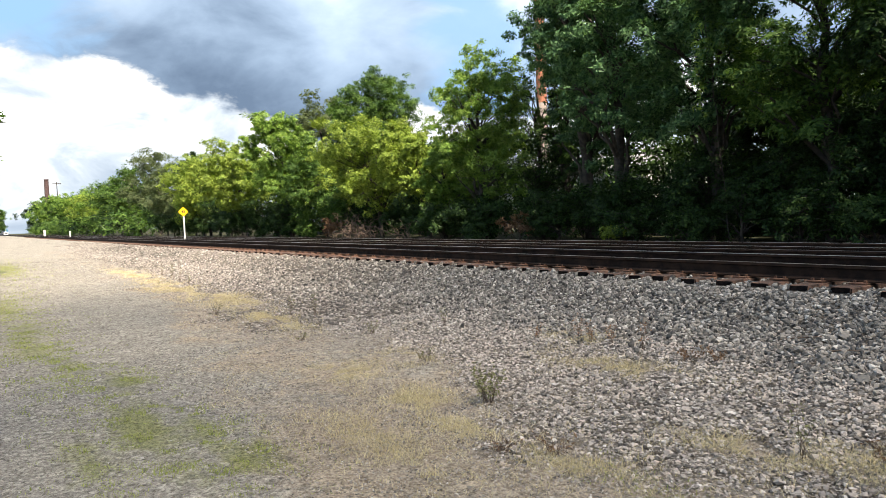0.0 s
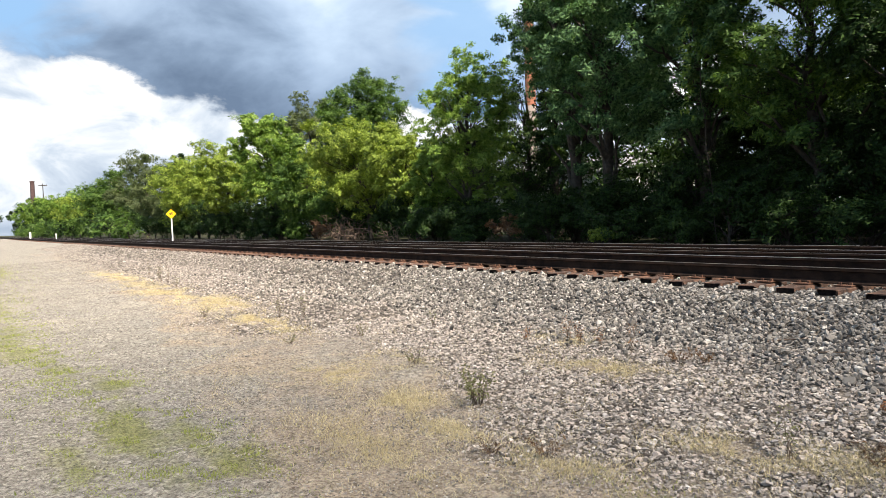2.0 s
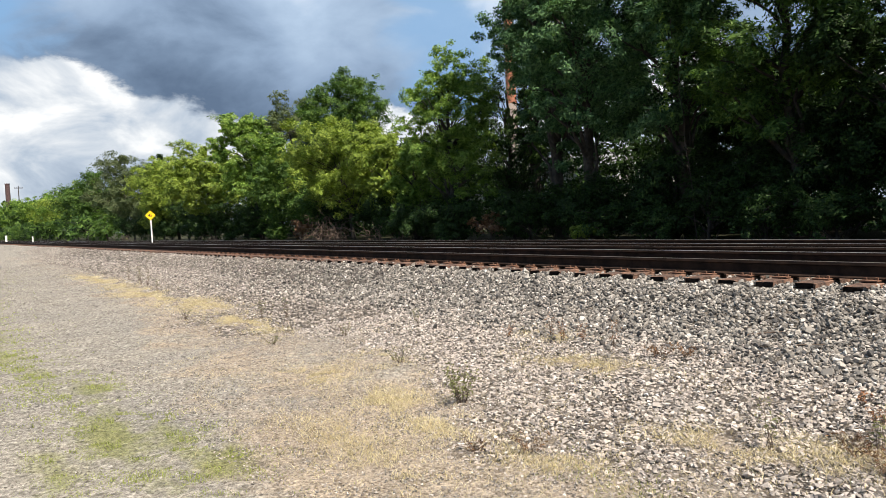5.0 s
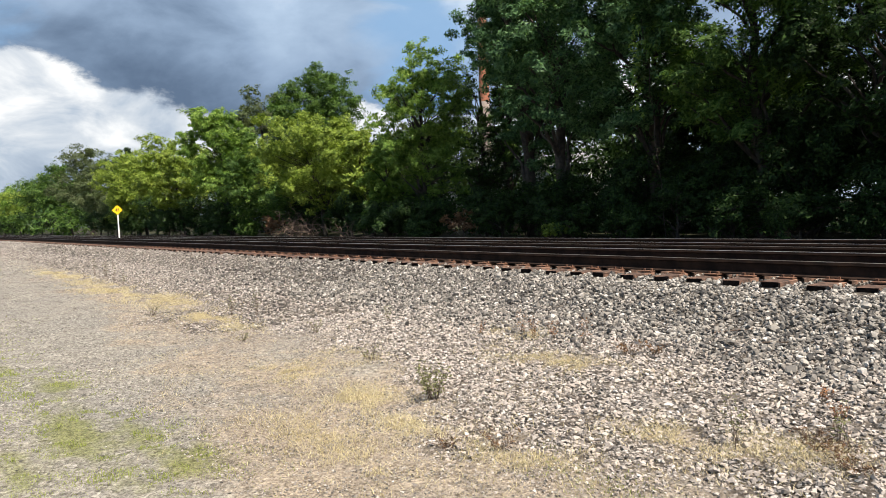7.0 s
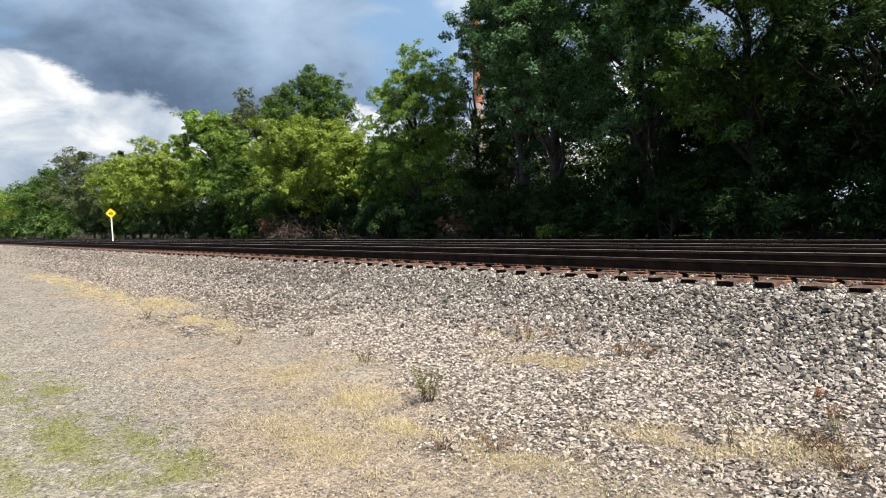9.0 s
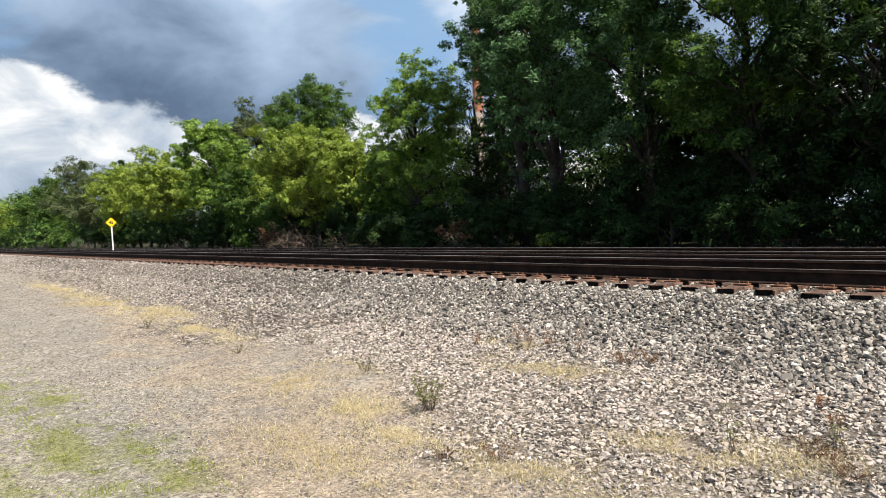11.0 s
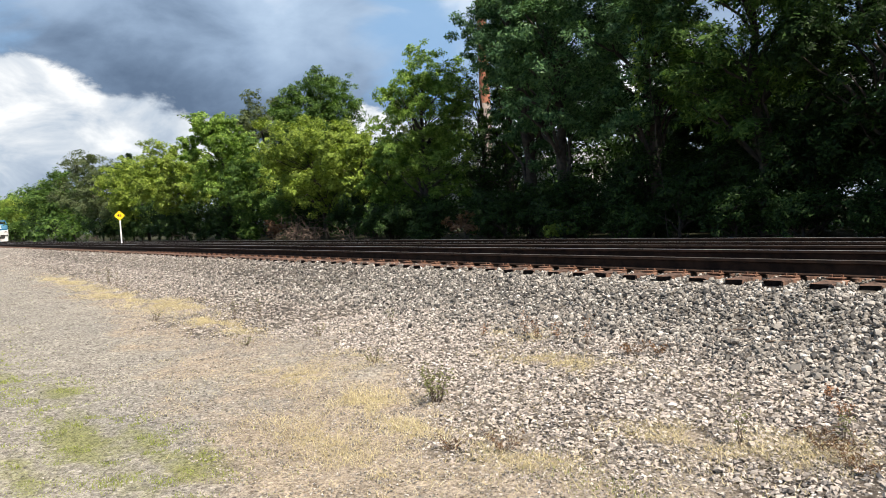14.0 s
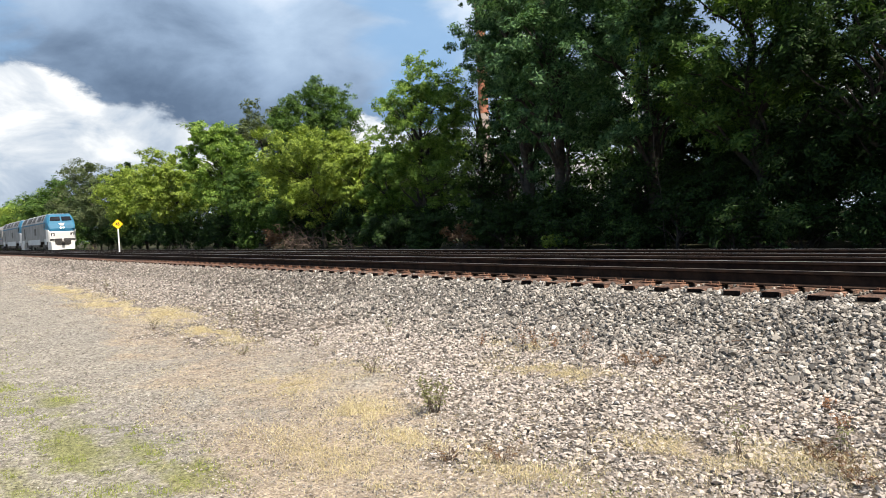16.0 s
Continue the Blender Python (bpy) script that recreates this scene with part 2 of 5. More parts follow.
def ground_material():
    m = bpy.data.materials.new("ground_cover")
    m.use_nodes = True
    k = Nodes(m.node_tree)
    pos = k.add("ShaderNodeTexCoord").outputs["Object"]
    at = [k.add("ShaderNodeAttribute", {"attribute_name": n}).outputs["Fac"] for n in ("dry", "green", "rock", "wood")]
    fine = k.noise(38, 5, 0.7, pos)
    mid = k.noise(4.5, 6, 0.65, pos)
    big = k.noise(0.45, 4, 0.6, pos)
    cell = k.add("ShaderNodeTexVoronoi", {"Scale": 34.0}, Vector=pos)
    cell_b = k.add("ShaderNodeTexVoronoi", {"Scale": 15.0}, Vector=pos)
    pebble = k.ramp(k.add("ShaderNodeSeparateColor", i0=cell.outputs["Color"]).outputs[0],
                    [(0.0, (0.135, 0.127, 0.118)), (0.5, (0.24, 0.232, 0.213)), (1.0, (0.46, 0.442, 0.405))])
    road = k.mix(0.5, pebble, k.ramp(mid, [(0.3, (0.163, 0.162, 0.146)), (0.7, (0.32, 0.318, 0.29))]))
    # Fines under the broken stone, darkened to paint shade into the gaps between.
    rock = k.ramp(k.add("ShaderNodeSeparateColor", i0=cell_b.outputs["Color"]).outputs[0],
                  [(0.0, (0.026, 0.023, 0.021)), (0.5, (0.07, 0.062, 0.055)), (1.0, (0.18, 0.16, 0.14))])
    dry = k.ramp(k.math("ADD", k.math("MULTIPLY", fine, 0.6), k.math("MULTIPLY", mid, 0.4)),
                 [(0.30, (0.135, 0.115, 0.092)), (0.50, (0.295, 0.251, 0.198)), (0.70, (0.48, 0.42, 0.335))])
    green = k.ramp(fine, [(0.3, (0.095, 0.11, 0.038)), (0.7, (0.235, 0.255, 0.09))])
    # Ground under the wood mask, much darker than the road and verge colours.
    wood_floor = k.ramp(fine, [(0.3, (0.02, 0.022, 0.012)), (0.7, (0.05, 0.055, 0.028))])

    def mask(a, lo, hi, amount):
        return k.math("MULTIPLY", k.step(k.math("ADD", a, k.math("MULTIPLY", k.math("SUBTRACT", mid, 0.5), 0.9)), lo, hi), amount)

    col = k.mix(mask(at[0], 0.25, 0.75, 0.8), road, dry)
    col = k.mix(mask(at[2], 0.3, 0.7, 0.92), col, rock)
    col = k.mix(mask(at[1], 0.25, 0.75, 0.8), col, green)
    col = k.mix(at[3], col, wood_floor)
    tone = k.ramp(big, [(0.3, (0.85, 0.85, 0.87)), (0.7, (1.1, 1.07, 1.02))])
    col = k.mix(1.0, col, tone, "MULTIPLY")
    litter = k.ramp(k.noise(21, 5, 0.7, pos), [(0.36, (0.40, 0.36, 0.32)), (0.48, (1.0, 1.0, 1.0)), (0.62, (1.32, 1.30, 1.26))])
    col = k.mix(0.75, col, litter, "MULTIPLY")
    crumb = k.ramp(k.noise(58, 4, 0.7, pos), [(0.38, (0.45, 0.41, 0.38)), (0.50, (1.0, 1.0, 1.0)), (0.62, (1.30, 1.28, 1.25))])
    col = k.mix(0.8, col, crumb, "MULTIPLY")
    h = k.math("ADD", k.math("MULTIPLY", cell.outputs["Distance"], -0.5), k.math("MULTIPLY", fine, 0.6))
    h = k.math("SUBTRACT", h, k.math("MULTIPLY", k.math("MULTIPLY", cell_b.outputs["Distance"], at[2]), 1.2))
    n = k.add("ShaderNodeBump", {"Distance": 0.03, "Strength": 0.9}, Height=h)
    b = k.add("ShaderNodeBsdfPrincipled", {"Roughness": 0.92, "Specular IOR Level": 0.2}, Base_Color=col, Normal=n.outputs[0])
    k.add("ShaderNodeOutputMaterial", Surface=b.outputs[0])
    return m


M["ground"] = ground_material()


# ---- builders ----
def mesh_np(name, verts, faces, mats, smooth=False):
    """A mesh from an array of vertices and an array of equal-sided faces."""
    verts, faces = np.asarray(verts, np.float32).reshape(-1, 3), np.asarray(faces, np.int32)
    me = bpy.data.meshes.new(name)
    n, k = faces.shape
    me.vertices.add(len(verts))
    me.vertices.foreach_set("co", verts.ravel())
    me.loops.add(n * k)
    me.loops.foreach_set("vertex_index", faces.ravel())
    me.polygons.add(n)
    me.polygons.foreach_set("loop_start", np.arange(n, dtype=np.int32) * k)
    me.update(calc_edges=True)
    me.polygons.foreach_set("use_smooth", np.full(n, bool(smooth)))
    for m in mats if isinstance(mats, (list, tuple)) else [mats]:
        me.materials.append(m)
    return me


def part(name, bm, material, parent=None, label=""):
    """Link a bmesh (or mesh) as one mesh object under a thing."""
    if isinstance(bm, bpy.types.Mesh):
        me = bm
    else:
        me = bpy.data.meshes.new(name)
        bm.to_mesh(me)
        bm.free()
    if material is not None and not me.materials:
        me.materials.append(material)
    ob = new(name, me)
    if parent is not None:
        ob.parent = parent
    if label:
        ob["label"] = label
    return ob


def empty(name, m, **tags):
    ob = new(name)
    ob.matrix_basis = m
    return tagged(ob, **tags)


def box(bm, x0, x1, y0, y1, z0, z1, bevel=0.0):
    r = bmesh.ops.create_cube(bm, size=1.0)
    for v in r["verts"]:
        v.co = Vector(((x0 + x1) / 2 + v.co.x * (x1 - x0), (y0 + y1) / 2 + v.co.y * (y1 - y0), (z0 + z1) / 2 + v.co.z * (z1 - z0)))
    if bevel:
        es = {e for v in r["verts"] for e in v.link_edges}
        bmesh.ops.bevel(bm, geom=list(es), offset=bevel, segments=2, affect="EDGES", profile=0.5)


def cyl(bm, p, q, r0, r1=None, n=12):
    """A capped tapered tube from p to q."""
    p, q = Vector(p), Vector(q)
    d = q - p
    m = Matrix.Translation((p + q) / 2) @ d.to_track_quat("Z", "Y").to_matrix().to_4x4()
    bmesh.ops.create_cone(bm, cap_ends=True, segments=n, radius1=r0, radius2=r0 if r1 is None else r1, depth=d.length, matrix=m)


def new_bm():
    return bmesh.new()


def extrude_profile(bm, pts, x0, x1):
    """A prism along x from a closed (y, z) outline."""
    a = [bm.verts.new((x0, y, z)) for y, z in pts]
    b = [bm.verts.new((x1, y, z)) for y, z in pts]
    n = len(pts)
    for i in range(n):
        bm.faces.new((a[i], a[(i + 1) % n], b[(i + 1) % n], b[i]))
    bm.faces.new(a[::-1])
    bm.faces.new(b)
    bmesh.ops.recalc_face_normals(bm, faces=bm.faces[:])


# ---- ground ----
RAIL_Z = 0.81
NEAR_Y, FAR_Y = 9.25, 14.95
FAR_RAIL_Z = 0.67


def sstep(a, lo, hi):
    t = np.clip((a - lo) / (hi - lo), 0, 1)
    return t * t * (3 - 2 * t)


def ground_z(x, y):
    x, y = np.asarray(x, float), np.asarray(y, float)
    z = np.interp(y, [-30, 0, 2.5, 4.5, 5.6, 6.5, 7.45, 7.85, 8.1, 10.7, 11.3, 12.5, 13.2, 16.6, 17.6, 19.0, 30],
                  [0, 0, 0.02, 0.09, 0.16, 0.27, 0.505, 0.525, 0.55, 0.56, 0.54, 0.54, 0.48, 0.48, 0.30, 0.38, 0.5])
    z = z + 0.018 * np.sin(x * 1.7 + y * 2.3) * np.sin(x * 0.6 - y * 1.1) * sstep(-np.abs(y - 2), -5, -1)
    return z


def vnoise(x, y, scale, seed=0):
    """Smooth value noise on a lattice, 0 to 1."""
    u, v = np.asarray(x) / scale + 1000.0, np.asarray(y) / scale + 1000.0
    i, j = np.floor(u).astype(np.int64), np.floor(v).astype(np.int64)
    a, b = u - i, v - j
    a, b = a * a * (3 - 2 * a), b * b * (3 - 2 * b)

    def pick(p, q):
        n = (p * 374761393 + q * 668265263 + seed * 982451653) & 0x7FFFFFFF
        n = ((n ^ (n >> 13)) * 1274126177) & 0x7FFFFFFF
        return ((n ^ (n >> 16)) & 0xFFFF) / 65535.0

    return (pick(i, j) * (1 - a) + pick(i + 1, j) * a) * (1 - b) + (pick(i, j + 1) * (1 - a) + pick(i + 1, j + 1) * a) * b


def blotch(x, y, scale, seed=0):
    return 0.55 * vnoise(x, y, scale, seed) + 0.3 * vnoise(x, y, scale / 2.3, seed + 1) + 0.15 * vnoise(x, y, scale / 5, seed + 2)


GREEN_SPOTS = ((-4.7, 1.4, 0.7, 0.26, 1.0), (-5.4, 1.3, 0.7, 0.2, 0.8), (-7.3, 1.13, 1.0, 0.26, 0.9), (-5.8, 0.95, 1.0, 0.24, 0.9),
               (-4.4, 1.0, 0.8, 0.22, 0.6), (-11.5, 0.5, 3.0, 0.4, 0.75), (-9.0, 0.75, 1.5, 0.25, 0.6), (-17, 0.2, 5, 0.6, 0.7),
               (-5.0, 0.5, 1.5, 0.25, 0.6), (-36, 0.6, 9, 1.0, 0.9), (-60, -2, 30, 2, 0.9), (-2.6, 2.9, 0.35, 0.2, 0.4))
DRY_SPOTS = ((-6.34, 2.95, 0.45, 0.28, 1.0), (-4.96, 2.96, 0.5, 0.3, 0.9), (-4.1, 2.86, 0.4, 0.22, 0.8), (-4.5, 4.8, 0.8, 0.3, 0.9),
             (-17.5, 3.75, 3.0, 0.5, 1.0), (-13.8, 4.0, 2.0, 0.5, 1.0), (-24, 4.0, 4.0, 0.45, 0.9), (-2.5, 3.8, 0.5, 0.3, 0.8), (-5.6, 5.5, 0.6, 0.25, 0.7),
             (-3.0, 2.9, 0.5, 0.3, 0.7), (-10.5, 3.7, 1.4, 0.3, 0.8), (-4.2, 2.2, 0.9, 0.35, 0.6), (-1.9, 4.1, 0.4, 0.3, 0.7), (-6.4, 3.7, 0.5, 0.3, 0.6))


def spots(x, y, table):
    out = np.zeros_like(x)
    for gx, gy, rx, ry, a in table:
        out = np.maximum(out, a * np.exp(-(((x - gx) / rx) ** 2 + ((y - gy) / ry) ** 2)))
    return out


def cover(x, y):
    """How much dry growth, green grass, broken stone and woodland floor lies at a place."""
    n1, n2 = blotch(x, y, 1.6, 3) - 0.5, blotch(x, y, 0.7, 9) - 0.5
    road_edge = np.interp(x, [-80, -28, -15.3, -12, -8.5, -7, -5, -3, 2], [4.4, 3.7, 3.0, 2.85, 2.25, 1.9, 1.45, 0.9, 0.4])
    dry = sstep(y + 1.5 * n1 + 0.8 * n2, road_edge - 0.45, road_edge + 0.45) * (1 - sstep(y + 1.4 * n1, 3.9, 5.0)) * 0.8
    dry = np.maximum(dry * (0.55 + 1.2 * (n2 + 0.25)), spots(x, y, DRY_SPOTS))
    shift = 0.9 * sstep(-x, 20, 34)
    rock = sstep(y - shift + (2.2 * n1 + 1.2 * n2) * (1 - 0.6 * sstep(-x, 20, 34)), 2.9, 4.5)
    rock = np.maximum(rock, 0.75 * sstep(y + 2.2 * n1 + 1.4 * n2, 2.2, 3.6) * sstep(x + 0.8 * y, -3.8, -0.5))
    rock = rock * (1 - sstep(y, 17.4, 18.2)) * (1 - 0.7 * spots(x, y, DRY_SPOTS)) * (1 - 0.75 * sstep(-x, 45, 62))
    green = spots(x, y, GREEN_SPOTS) * np.clip(0.8 + 1.8 * (n2 + 0.1), 0, 1)
    green = np.maximum(green, 0.9 * sstep(-y, 2.0, 4.0))
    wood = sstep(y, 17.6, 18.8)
    return dry, green, rock, wood


def make_ground():
    xs = np.concatenate([-np.geomspace(2500, 60, 40), np.arange(-58, -22, 0.6), np.arange(-22, 3, 0.14), np.geomspace(3.2, 2500, 30)])
    ys = np.concatenate([-np.geomspace(2500, 5, 24), np.arange(-4.5, 0, 0.3), np.arange(0, 8.4, 0.13), np.arange(8.6, 20, 0.3), np.geomspace(20.5, 2500, 24)])
    gx, gy = np.meshgrid(xs, ys, indexing="ij")
    gz = ground_z(gx, gy)
    rs = np.random.RandomState(3)
    gz = gz + rs.normal(0, 0.006, gz.shape) * (np.abs(gx + 10) < 14) * (np.abs(gy - 4) < 5)
    nx, ny = len(xs), len(ys)
    idx = np.arange(nx * ny).reshape(nx, ny)
    faces = np.stack([idx[:-1, :-1], idx[1:, :-1], idx[1:, 1:], idx[:-1, 1:]], -1).reshape(-1, 4)
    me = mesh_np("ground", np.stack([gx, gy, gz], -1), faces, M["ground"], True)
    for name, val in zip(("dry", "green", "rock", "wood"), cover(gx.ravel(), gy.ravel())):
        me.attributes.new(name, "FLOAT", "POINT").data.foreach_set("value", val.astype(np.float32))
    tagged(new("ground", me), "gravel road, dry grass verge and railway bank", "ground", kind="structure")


make_ground()


# ---- tracks ----
def rail_profile(y, top):
    """Outline of a flat-bottomed rail (136 lb) about y, its head at top."""
    half = [(0.037, 0), (0.037, -0.034), (0.0085, -0.05), (0.0085, -0.148), (0.076, -0.172), (0.076, -0.185)]
    right = [(y + a, top + b) for a, b in half]
    left = [(y - a, top + b) for a, b in half[::-1]]
    return right[1:] + left[:-1] + [(y - 0.030, top), (y + 0.030, top)]


def make_rail(parent, y, top, x0, x1, worn="rail_top"):
    bm = new_bm()
    extrude_profile(bm, rail_profile(y, top), x0, x1)
    rail = part("rail", bm, M["rail_rust"], parent)
    bm = new_bm()
    box(bm, x0, x1, y - 0.031, y + 0.031, top - 0.001, top + 0.002)
    part("running_surface", bm, M[worn], rail, "bright worn steel head" if worn == "rail_top" else "dull brown steel head")


def tie_mesh(seed):
    rs = random.Random(seed)
    bm = new_bm()
    box(bm, -0.115, 0.115, -1.295, 1.295, -0.17, 0.0, 0.012)
    for v in bm.verts:
        v.co += Vector((rs.uniform(-0.008, 0.008), rs.uniform(-0.02, 0.02), rs.uniform(-0.006, 0.006)))
    me = bpy.data.meshes.new("tie")
    bm.to_mesh(me)
    bm.free()
    me.materials.append(M["tie_wood"])
    me.materials.append(M["tie_end_shaded"])
    for p in me.polygons:
        p.material_index = int(abs(p.normal.y) > 0.8)
    return me


def plate_mesh():
    bm = new_bm()
    box(bm, -0.095, 0.095, -0.18, 0.18, 0.0, 0.018, 0.004)
    for dx in (-0.06, 0.06):
        for dy in (-0.10, 0.10):
            box(bm, dx - 0.014, dx + 0.014, dy - 0.014, dy + 0.014, 0.010, 0.045)
    me = bpy.data.meshes.new("tie_plate")
    bm.to_mesh(me)
    bm.free()
    me.materials.append(M["plate_rust"])
    return me


def make_track(label, yc, top, first, count, far_count, seed):
    track = empty("railway_track", Matrix(), label=label, category="railway track", group="parallel tracks")
    for s in (-0.755, 0.755):
        make_rail(track, yc + s, top, -900, 60, "rail_dull" if yc + s < 9 else "rail_top")
    ties, plates = [tie_mesh(seed + i) for i in range(6)], plate_mesh()
    rs = random.Random(seed)
    z = top - 0.185 - 0.018
    spots = []
    for i in range(count + far_count):
        x = first - 0.5 * i + rs.uniform(-0.03, 0.03)
        m = pose(x, yc + rs.uniform(-0.05, 0.05), z + rs.uniform(-0.012, 0.0), 0, rs.uniform(-1, 1), rs.uniform(-1.5, 1.5))
        if i < count:
            ob = part("tie", ties[i % 6], None, track)
            ob.matrix_basis = m
            for s in (-0.755, 0.755) if i < 70 and yc < 12 else ():
                pl = part("tie_plate", plates, None, track)
                pl.matrix_basis = pose(x, yc + s, z + 0.001)
        else:
            spots.append(m)
    base = np.array([(a, b, c) for a in (-0.115, 0.115) for b in (-1.295, 1.295) for c in (-0.17, 0)])
    quad = np.array([(0, 1, 3, 2), (4, 6, 7, 5), (0, 4, 5, 1), (2, 3, 7, 6), (1, 5, 7, 3), (0, 2, 6, 4)])
    v = np.concatenate([np.array([m @ Vector(b) for b in base]) for m in spots])
    f = np.concatenate([quad + 8 * i for i in range(len(spots))])
    tagged(part("distant_ties", mesh_np("distant_ties", v, f, M["tie_wood"]), None, track), kind="stuff")
    return track


make_track("wooden-tie railway track with bright worn steel rails on stone ballast", NEAR_Y, RAIL_Z, 3.0, 130, 250, 5)
make_track("second railway track in tree shade with worn steel rails", FAR_Y, FAR_RAIL_Z, -4.0, 90, 200, 50)

spare = empty("spare_rail", Matrix(), label="loose brown steel rail lying on ballast between the tracks", category="rail")
make_rail(spare, 12.25, 0.73, -400, 40, "rail_dull")


# ---- loose stone ----
BLOCK_V = np.array([(a, b, c) for a in (-0.8, 0.8) for b in (-0.8, 0.8) for c in (-0.8, 0.8)])
BLOCK_F = np.array([(0, 1, 3), (0, 3, 2), (4, 6, 7), (4, 7, 5), (0, 4, 5), (0, 5, 1), (2, 3, 7), (2, 7, 6), (1, 5, 7), (1, 7, 3), (0, 2, 6), (0, 6, 4)])
CHIP_V = np.array([(1, 0, 0), (-1, 0, 0), (0, 1, 0), (0, -1, 0), (0, 0, 1), (0, 0, -1)], float)
CHIP_F = np.array([(0, 2, 4), (2, 1, 4), (1, 3, 4), (3, 0, 4), (2, 0, 5), (1, 2, 5), (3, 1, 5), (0, 3, 5)])


GRIT_V = np.array([(1, 0, -0.5), (-0.6, 0.8, -0.5), (-0.6, -0.8, -0.5), (0, 0, 0.8)], float)
GRIT_F = np.array([(0, 1, 3), (1, 2, 3), (2, 0, 3), (0, 2, 1)])
GOLD = (1 + 5 ** 0.5) / 2
ROCK_V = np.array([c for a in (-1, 1) for b in (-GOLD, GOLD) for c in ((a, b, 0), (0, a, b), (b, 0, a))]) * 0.55
ROCK_F = np.array([(i, j, k) for i in range(12) for j in range(i + 1, 12) for k in range(j + 1, 12)
                   if all(np.linalg.norm(ROCK_V[u] - ROCK_V[w]) < 1.2 for u, w in ((i, j), (j, k), (i, k)))])
inward = np.einsum("ij,ij->i", np.cross(ROCK_V[ROCK_F[:, 1]] - ROCK_V[ROCK_F[:, 0]], ROCK_V[ROCK_F[:, 2]] - ROCK_V[ROCK_F[:, 0]]), ROCK_V[ROCK_F[:, 0]]) < 0
ROCK_F[inward] = ROCK_F[inward][:, ::-1]
CHIP, GRIT, ROCK = (CHIP_V, CHIP_F), (GRIT_V, GRIT_F), (ROCK_V, ROCK_F)


def turns(rs, n):
    """n random rotation matrices."""
    q = rs.normal(size=(n, 4))
    q /= np.linalg.norm(q, axis=1)[:, None]
    w, x, y, z = q.T
    return np.stack([1 - 2 * (y * y + z * z), 2 * (x * y - z * w), 2 * (x * z + y * w), 2 * (x * y + z * w), 1 - 2 * (x * x + z * z),
                     2 * (y * z - x * w), 2 * (x * z - y * w), 2 * (y * z + x * w), 1 - 2 * (x * x + y * y)], -1).reshape(n, 3, 3)


def stone_verts(rs, size, base, flat=0.72):
    """Angular broken stones: corners pushed about, then cut by flat faces."""
    n = len(size)
    v = base[None] * (1 + rs.uniform(-0.35, 0.25, (n, len(base), 1))) + rs.normal(0, 0.16, (n, len(base), 3))
    for _ in range(2):
        d = rs.normal(size=(n, 1, 3))
        d /= np.linalg.norm(d, axis=2, keepdims=True)
        v = v - np.maximum((v * d).sum(2, keepdims=True) - rs.uniform(0.45, 0.8, (n, 1, 1)), 0) * d
    v = v * rs.uniform(0.65, 1.35, (n, 1, 3))
    v = np.einsum("nij,nkj->nki", turns(rs, n), v) * size[:, None, None]
    v[:, :, 2] *= flat
    return v


def scatter(name, rs, x, y, size, mat="stone", form=(BLOCK_V, BLOCK_F), lift=0.2, flat=0.72, heave=0.3):
    base, faces = form
    v = stone_verts(rs, size, base, flat) + np.stack([x, y, ground_z(x, y) + size * rs.uniform(lift - heave, lift + heave, len(x))], -1)[:, None, :]
    f = (faces[None] + len(base) * np.arange(len(x))[:, None, None]).reshape(-1, 3)
    return mesh_np(name, v, f, M[mat])


def between_ties(x, y):
    """Stones keep off the tops of the ties."""
    on = (np.abs(((x - 3.0) / 0.5) - np.round((x - 3.0) / 0.5)) * 0.5 < 0.13) & (np.abs(y - NEAR_Y) < 1.50)
    return ~on & ~(np.abs(np.abs(y - NEAR_Y) - 0.755) < 0.10)


